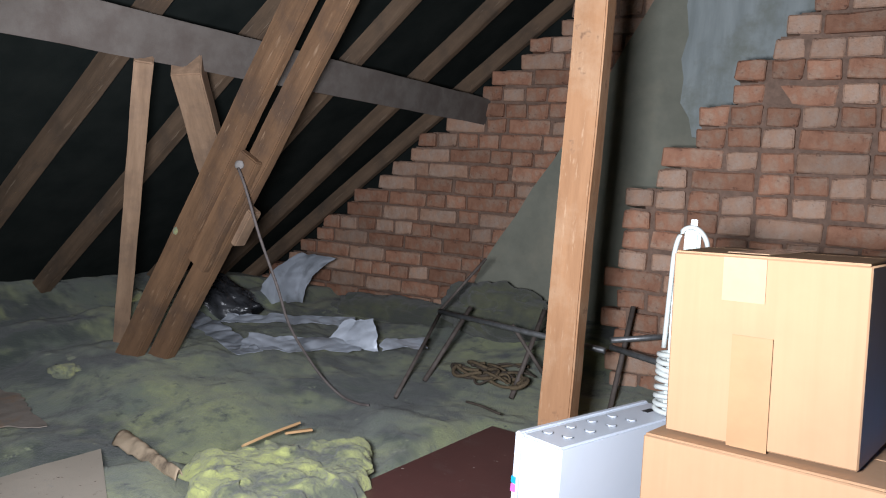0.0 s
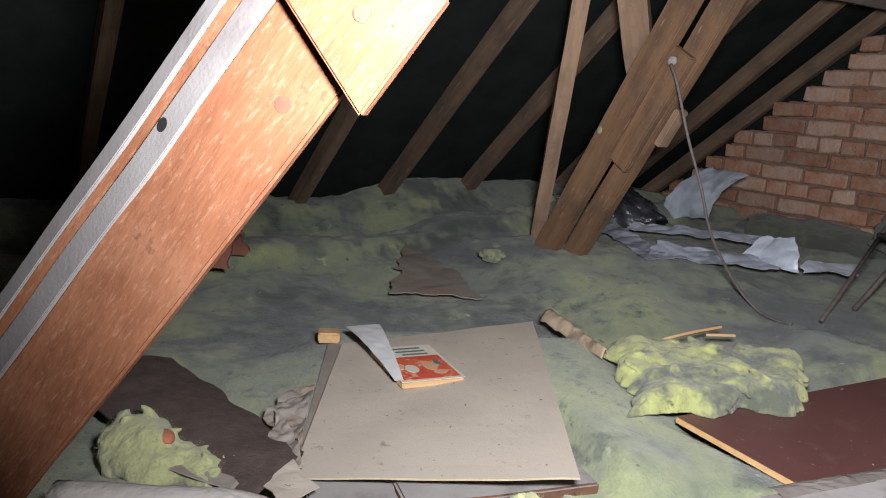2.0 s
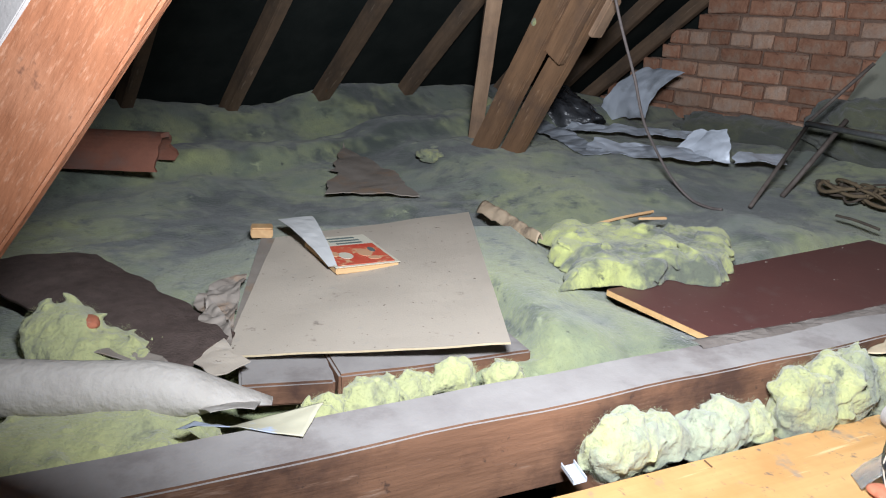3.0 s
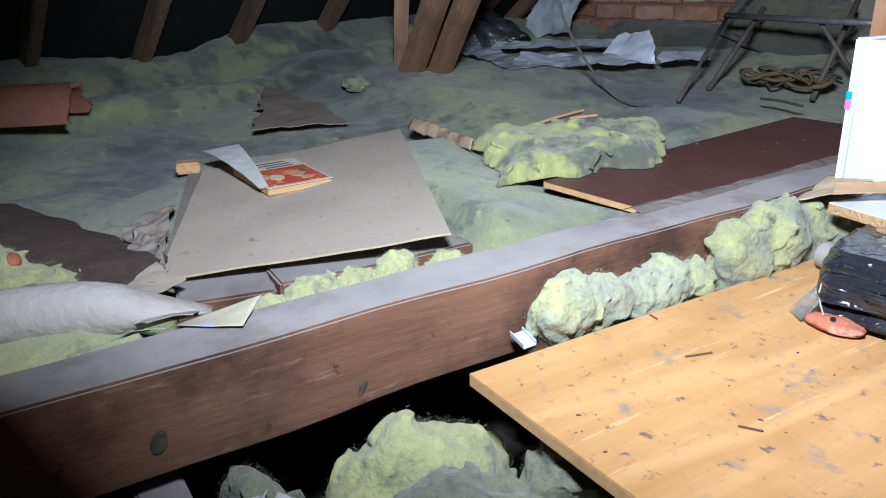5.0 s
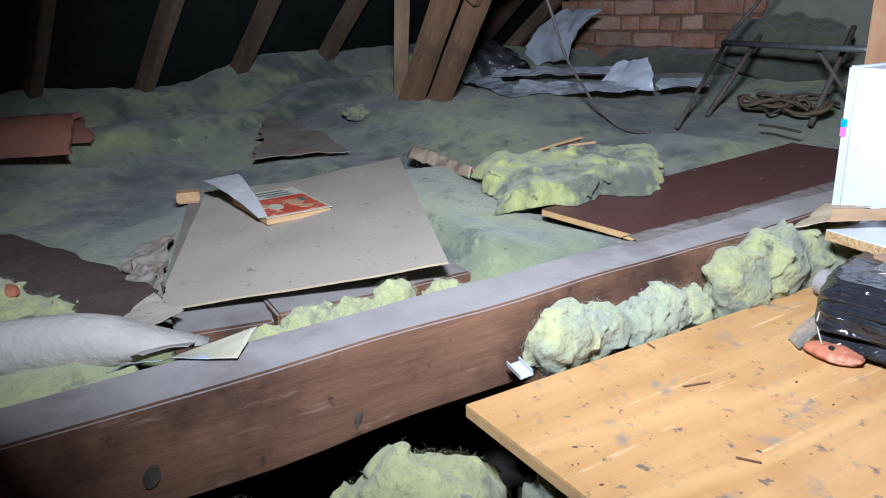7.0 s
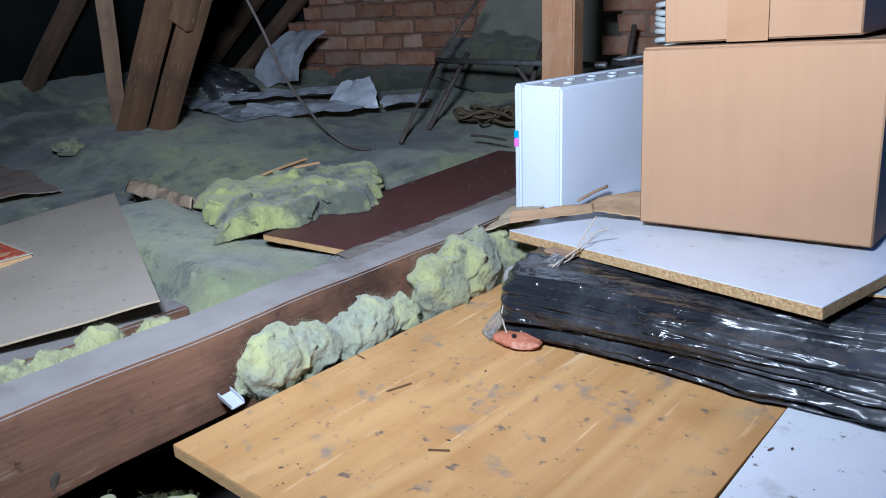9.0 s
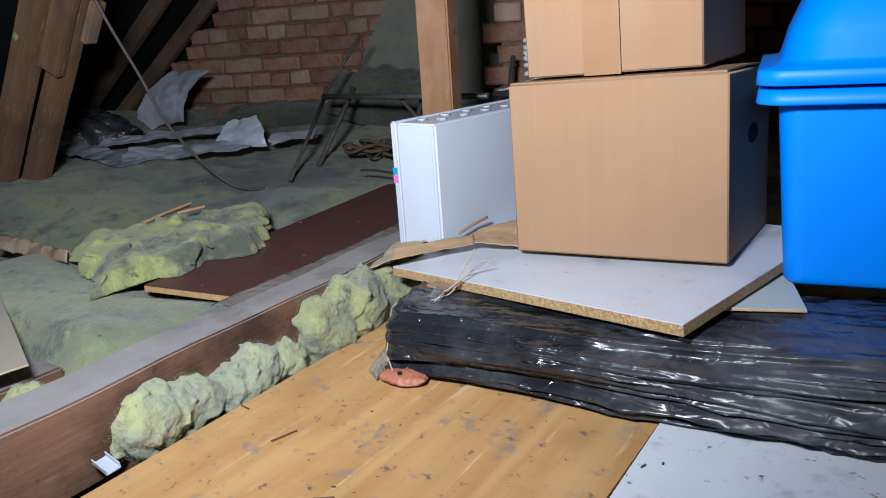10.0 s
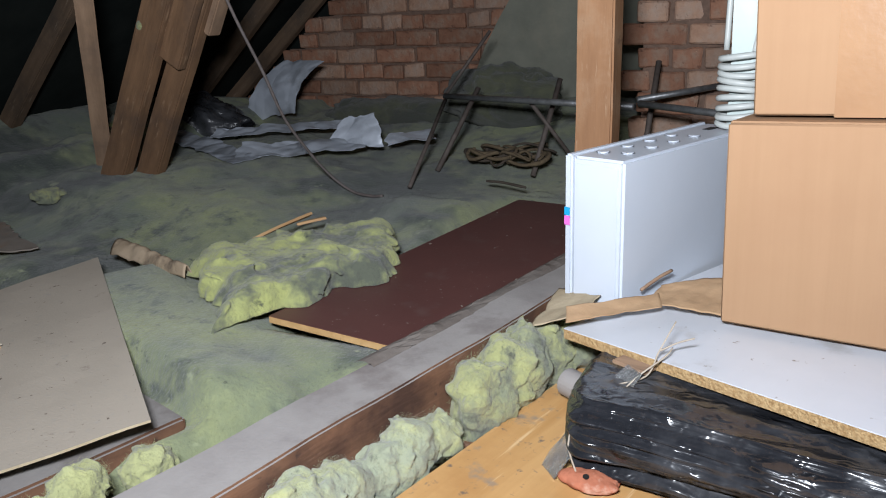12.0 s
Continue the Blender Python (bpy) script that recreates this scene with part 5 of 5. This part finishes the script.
tagged(smooth(link("printed_sheet", crumple([(-0.875, 0.250, 0.528), (-0.820, 0.262, 0.555), (-0.800, 0.286, 0.555), (-0.875, 0.272, 0.532)], 20, 14, 0.005, 10, 73, 0.0008), BLUESHEET)), "pale blue crumpled sheet under the paper roll", "paper")

tile = thing("clay_ridge_tile", (-2.4, 0.58, 0.53), "broken red clay half round tile on the wool", "clay tile")
part("tile", arch((-2.53, 0.40, 0.545), (-2.29, 0.745, 0.545), 0.102, 0.014, 80), TERRACOTTA_DULL, tile)

# metal rods standing by the gable
rods = thing("rod_frame", (-1.1, 2.55, 0.5), "old bent metal rod frame standing on the wool", "metal frame")
for a, b, r in (((-1.345, 2.62, 0.73), (-0.62, 2.36, 0.735), 0.010), ((-0.66, 2.57, 0.73), (-0.40, 2.80, 0.76), 0.010), ((-0.62, 2.43, 0.735), (-0.25, 2.25, 0.72), 0.010)):
    part("rail", tube([a, b], r, 8), STEEL, rods)
for a, b, r in (((-1.35, 2.65, 0.73), (-1.262, 2.19, 0.50), 0.007), ((-1.20, 2.70, 0.945), (-1.345, 2.62, 0.73), 0.006), ((-1.232, 2.66, 0.755), (-1.295, 2.445, 0.50), 0.009), ((-0.935, 2.66, 0.785), (-0.955, 2.45, 0.50), 0.009), ((-0.62, 2.68, 0.838), (-0.634, 2.535, 0.50), 0.009), ((-1.0, 2.52, 0.74), (-0.86, 2.60, 0.52), 0.007)):
    part("leg", tube([a, b], r, 8), RUSTROD, rods)
leaves = thing("rope_heap", (-1.08, 2.55, 0.52), "heap of old frayed brown rope and leaves", "rope")
random.seed(5)
for k in range(16):
    c = Vector((-1.08 + random.uniform(-0.07, 0.15), 2.55 + random.uniform(-0.12, 0.10), 0.535 + random.uniform(0, 0.03)))
    r0, a0 = random.uniform(0.02, 0.055), random.uniform(0, 6)
    part("strand", tube([c + Vector((r0 * 1.6 * math.cos(a0 + t), r0 * math.sin(a0 + t), 0.012 * math.sin(2 * t + k))) for t in np.linspace(0, random.uniform(2.5, 6), 10)], random.uniform(0.004, 0.008), 6), ROPE if k % 3 else DARKROPE, leaves)
tagged(link("thin_twig", tube([(-1.01, 2.21, 0.53), (-0.95, 2.19, 0.533), (-0.87, 2.16, 0.53)], 0.004, 6), DARKROPE), "dark twig lying across the wool", "twig")

# cable hung from the strut
tagged(link("hanging_cable", tube([(-1.630, 1.797, 1.222), (-1.59, 1.79, 1.161), (-1.553, 1.82, 1.019), (-1.512, 1.86, 0.874), (-1.500, 1.915, 0.745), (-1.480, 1.985, 0.640), (-1.445, 2.035, 0.560), (-1.385, 2.055, 0.510), (-1.315, 2.045, wool_z(-1.315, 2.045) + 0.008), (-1.265, 2.035, wool_z(-1.265, 2.035) + 0.004)], 0.0044, 8), CABLE), "old dark flex hanging from the strut", "cable")

# foil and polythene by the gable
for k, (q, wave) in enumerate((([(-2.46, 2.36, 0.585), (-1.84, 2.06, 0.560), (-1.79, 2.14, 0.575), (-2.42, 2.45, 0.600)], 0.020), ([(-1.90, 2.12, 0.565), (-1.55, 2.40, 0.575), (-1.60, 2.51, 0.600), (-1.95, 2.24, 0.600)], 0.022), ([(-2.24, 2.38, 0.590), (-1.80, 2.70, 0.600), (-1.83, 2.77, 0.620), (-2.28, 2.45, 0.610)], 0.022), ([(-1.74, 2.40, 0.570), (-1.50, 2.45, 0.575), (-1.57, 2.52, 0.685), (-1.67, 2.50, 0.665)], 0.026), ([(-1.50, 2.46, 0.575), (-1.39, 2.62, 0.580), (-1.44, 2.68, 0.600), (-1.53, 2.54, 0.610)], 0.02))):
    tagged(link("foil_sheet", crumple(q, 80, 40, wave * 0.7, 6, 90 + k, 0.001, ragged=0.02, settle=lambda bm: on_wool(bm, 0.008)), FOIL), "crumpled silver foil sheet on the wool", "foil", "foil sheets")
tagged(link("grey_polythene", crumple([(-2.52, 2.92, 0.575), (-2.22, 2.90, 0.62), (-2.115, 3.0, 0.835), (-2.34, 3.02, 0.84)], 60, 60, 0.02, 5, 95, 0.001, ragged=0.015, bow=0.05), FOIL), "stiff grey polythene sheet leaning by the gable", "polythene")
tagged(smooth(link("black_polythene", lump((-2.50, 2.66, 0.60), (0.24, 0.16, 0.13), 96, 0.3, 5, 5), BLACKBAG)), "heap of black polythene near the eaves", "polythene")
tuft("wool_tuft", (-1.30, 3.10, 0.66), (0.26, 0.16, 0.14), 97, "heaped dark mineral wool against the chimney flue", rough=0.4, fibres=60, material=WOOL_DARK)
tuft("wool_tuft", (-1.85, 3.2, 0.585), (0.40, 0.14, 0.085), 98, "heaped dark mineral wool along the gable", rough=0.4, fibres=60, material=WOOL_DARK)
tuft("wool_tuft", (-2.62, 2.35, 0.62), (0.10, 0.14, 0.06), 99, "pale wool lump near the eaves", fibres=60, res=4)
tuft("wool_tuft", (-2.13, 1.60, 0.545), (0.035, 0.04, 0.028), 100, "small pale wool lump near the strut", fibres=60, res=4)

# grit and splinters on the boards
def crumbs(count, seed, spots):
    random.seed(seed)
    bm = bmesh.new()
    for k in range(count):
        (x0, y0), u, v, z = random.choice(spots)
        a, b = random.random(), random.random()
        c = Vector((x0 + u[0] * a + v[0] * b, y0 + u[1] * a + v[1] * b, z))
        s = random.choice((0.0008, 0.0010, 0.0013, 0.0018, 0.0024))
        t = bmesh.ops.create_icosphere(bm, subdivisions=1, radius=s)
        flat = (random.uniform(0.7, 2.6), random.uniform(0.6, 1.2), 0.5)
        bmesh.ops.transform(bm, matrix=Matrix.Translation(c) @ Matrix.Rotation(random.uniform(0, 6), 4, "Z") @ Matrix.Diagonal((*flat, 1)), verts=t["verts"])
    return bm


tagged(link("board_grit", crumbs(60, 8, [((-0.57, 0.535), (0.46, -0.10), (0.12, 0.55), 0.4825), ((-0.07, 0.41), (0.5, -0.11), (0.08, 0.42), 0.4895)]), MATTING), "scattered crumbs of mortar and dirt on the boards", "dirt", kind="stuff")
tagged(link("panel_grit", crumbs(24, 9, [((-0.93, 1.16), (0.3, -0.03), (0.03, 0.85), 0.5125)]), GREYCARD), "scattered pale crumbs on the brown panel", "dirt", kind="stuff")
for k, (c, n, a) in enumerate((((-0.412, 0.745, 0.4835), 0.036, 60), ((-0.30, 0.64, 0.484), 0.024, 20), ((-0.505, 0.80, 0.4835), 0.016, -20))):
    tagged(bar("wood_sliver", Vector(c) - Vector((math.cos(radians(a)), math.sin(radians(a)), 0)) * n / 2, Vector(c) + Vector((math.cos(radians(a)), math.sin(radians(a)), 0)) * n / 2, 0.0022, 0.0018, TIMBER, seed=60 + k, wobble=0.001, bevel=0.0006, cuts=6), "thin brown wood sliver on the pine board", "sliver", "slivers")

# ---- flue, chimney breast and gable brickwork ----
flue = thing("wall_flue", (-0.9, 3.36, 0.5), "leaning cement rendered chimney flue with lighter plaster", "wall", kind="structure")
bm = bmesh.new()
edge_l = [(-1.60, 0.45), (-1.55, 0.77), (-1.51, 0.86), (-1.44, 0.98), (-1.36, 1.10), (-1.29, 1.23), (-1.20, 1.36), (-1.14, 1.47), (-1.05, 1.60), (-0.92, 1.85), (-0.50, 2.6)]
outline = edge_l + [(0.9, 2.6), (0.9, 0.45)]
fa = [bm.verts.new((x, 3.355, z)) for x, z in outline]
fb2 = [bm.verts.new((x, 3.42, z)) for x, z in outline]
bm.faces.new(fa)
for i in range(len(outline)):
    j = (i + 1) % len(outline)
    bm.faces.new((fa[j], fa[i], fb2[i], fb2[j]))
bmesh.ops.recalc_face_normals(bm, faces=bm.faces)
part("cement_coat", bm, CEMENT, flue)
bm = bmesh.new()
outline = [(-0.665, 2.6), (-0.672, 2.3), (-0.655, 2.14), (-0.668, 2.02), (-0.650, 1.90), (-0.672, 1.80), (-0.655, 1.72), (-0.660, 1.62), (-0.620, 1.56), (-0.600, 1.48), (-0.2, 1.46), (0.9, 1.46), (0.9, 2.6)]
fa = [bm.verts.new((x, 3.340, z)) for x, z in outline]
fb2 = [bm.verts.new((x, 3.355, z)) for x, z in outline]
bm.faces.new(fa)
for i in range(len(outline)):
    j = (i + 1) % len(outline)
    bm.faces.new((fa[j], fa[i], fb2[i], fb2[j]))
bmesh.ops.recalc_face_normals(bm, faces=bm.faces)
part("plaster_coat", bm, PLASTER, flue, "smooth blue grey plaster coat")

COURSE = 0.0757


def brick_mesh(n, h, d, seed, material):
    bm = block((n, d, h), Matrix(), 0)
    bmesh.ops.subdivide_edges(bm, edges=[e for e in bm.edges if e.calc_length() > 0.1], cuts=2)
    bmesh.ops.bevel(bm, geom=[e for e in bm.edges if e.calc_face_angle(0) > 0.5], offset=0.005, segments=1, affect="EDGES")
    for v in bm.verts:
        v.co += 0.0075 * noise.noise_vector(v.co * 19 + Vector((seed * 3.1, seed, 0)))
    me = bpy.data.meshes.new("brick")
    bm.to_mesh(me)
    bm.free()
    me.materials.append(material)
    return me


STRETCH = [brick_mesh(0.214, 0.067, 0.10, s, BRICK if s % 4 else BRICK_PALE) for s in range(7)]
HEAD = [brick_mesh(0.104, 0.067, 0.10, s + 20, BRICK if s % 3 else BRICK_PALE) for s in range(6)]


def brickwork(name, y_face, z0, z1, left, right, label, rough_y, seed, loose=1.0, headers=0.3):
    rnd = random.Random(seed)
    root = thing(name, (0, y_face + 0.05, z0), label, "wall", kind="structure")
    steps = []
    rows_n = int((z1 - z0) / COURSE)
    for r in range(rows_n):
        zc = z0 + (r + 0.5) * COURSE
        a, b = left(zc), right(zc)
        if b - a < 0.08:
            continue
        steps.append((a + 0.018, b - 0.002, zc - COURSE / 2, zc + COURSE / 2))
        x = a - rnd.choice((0, 0.02, 0.055))
        if r % 2:
            x = a
        while x < b - 0.03:
            head = rnd.random() < (0.62 if r % 3 == 0 else headers)
            n2 = 0.101 if head else 0.212
            if x + n2 > b + 0.05:
                n2, head = 0.101, True
            ob = new("brick", rnd.choice(HEAD if head else STRETCH))
            ob.location = Vector((x + n2 / 2, y_face + 0.05 + rnd.uniform(-rough_y, rough_y * 0.6), zc + rnd.uniform(-0.003, 0.003))) - root.location
            ob.rotation_euler = (rnd.uniform(-0.02, 0.02) * loose, rnd.choice((0, math.pi)) + rnd.uniform(-0.012, 0.012) * loose, rnd.uniform(-0.03, 0.03) * loose)
            ob.scale = (rnd.uniform(0.93, 1.0), 1, rnd.uniform(0.93, 1.02))
            ob.parent = root
            x += n2 + 0.011
    ring = [p for a, b, lo, hi in steps for p in ((a, lo), (a, hi))] + [p for a, b, lo, hi in reversed(steps) for p in ((b, hi), (b, lo))]
    bm = bmesh.new()
    front = bm.faces.new([bm.verts.new((x, y_face + 0.016, z)) for x, z in ring])
    rim = bmesh.ops.extrude_face_region(bm, geom=[front])
    bmesh.ops.translate(bm, vec=(0, 0.10, 0), verts=[v for v in rim["geom"] if isinstance(v, bmesh.types.BMVert)])
    bmesh.ops.recalc_face_normals(bm, faces=bm.faces)
    part("mortar_bed", bm, MORTAR, root)
    return root


brickwork("wall_gable", 3.42, 0.49, 2.35, lambda z: -2.74 + (z - 0.738) * 1.24 - 0.02, lambda z: -1.53 + (z - 0.84) * 0.61 if z > 0.84 else -1.53, "weathered red brick gable wall with stepped raked edge", 0.006, 4)
brickwork("wall_chimney", 2.84, 0.42, 2.55, lambda z: -0.727 if z < 1.136 else -0.727 + (z - 1.136) * 0.75, lambda z: 0.85, "rough red brick chimney breast with raked edge", 0.024, 9, 3.0, 0.86)
tagged(link("wall_gable_right", block((5.0, 0.2, 4.6), pose(3.35, 3.2, 2.2), 0), MORTAR), "plain masonry closing the gable", "wall", kind="structure")
# Added felt-black sheet, stands in for the dark void beyond the raked bricks.
tagged(link("wall_gable_outer", block((5.2, 0.06, 4.6), pose(-1.1, 3.66, 2.2), 0), FELT), "black backing sheet added for the dark gap behind the raked gable", "wall", kind="structure")
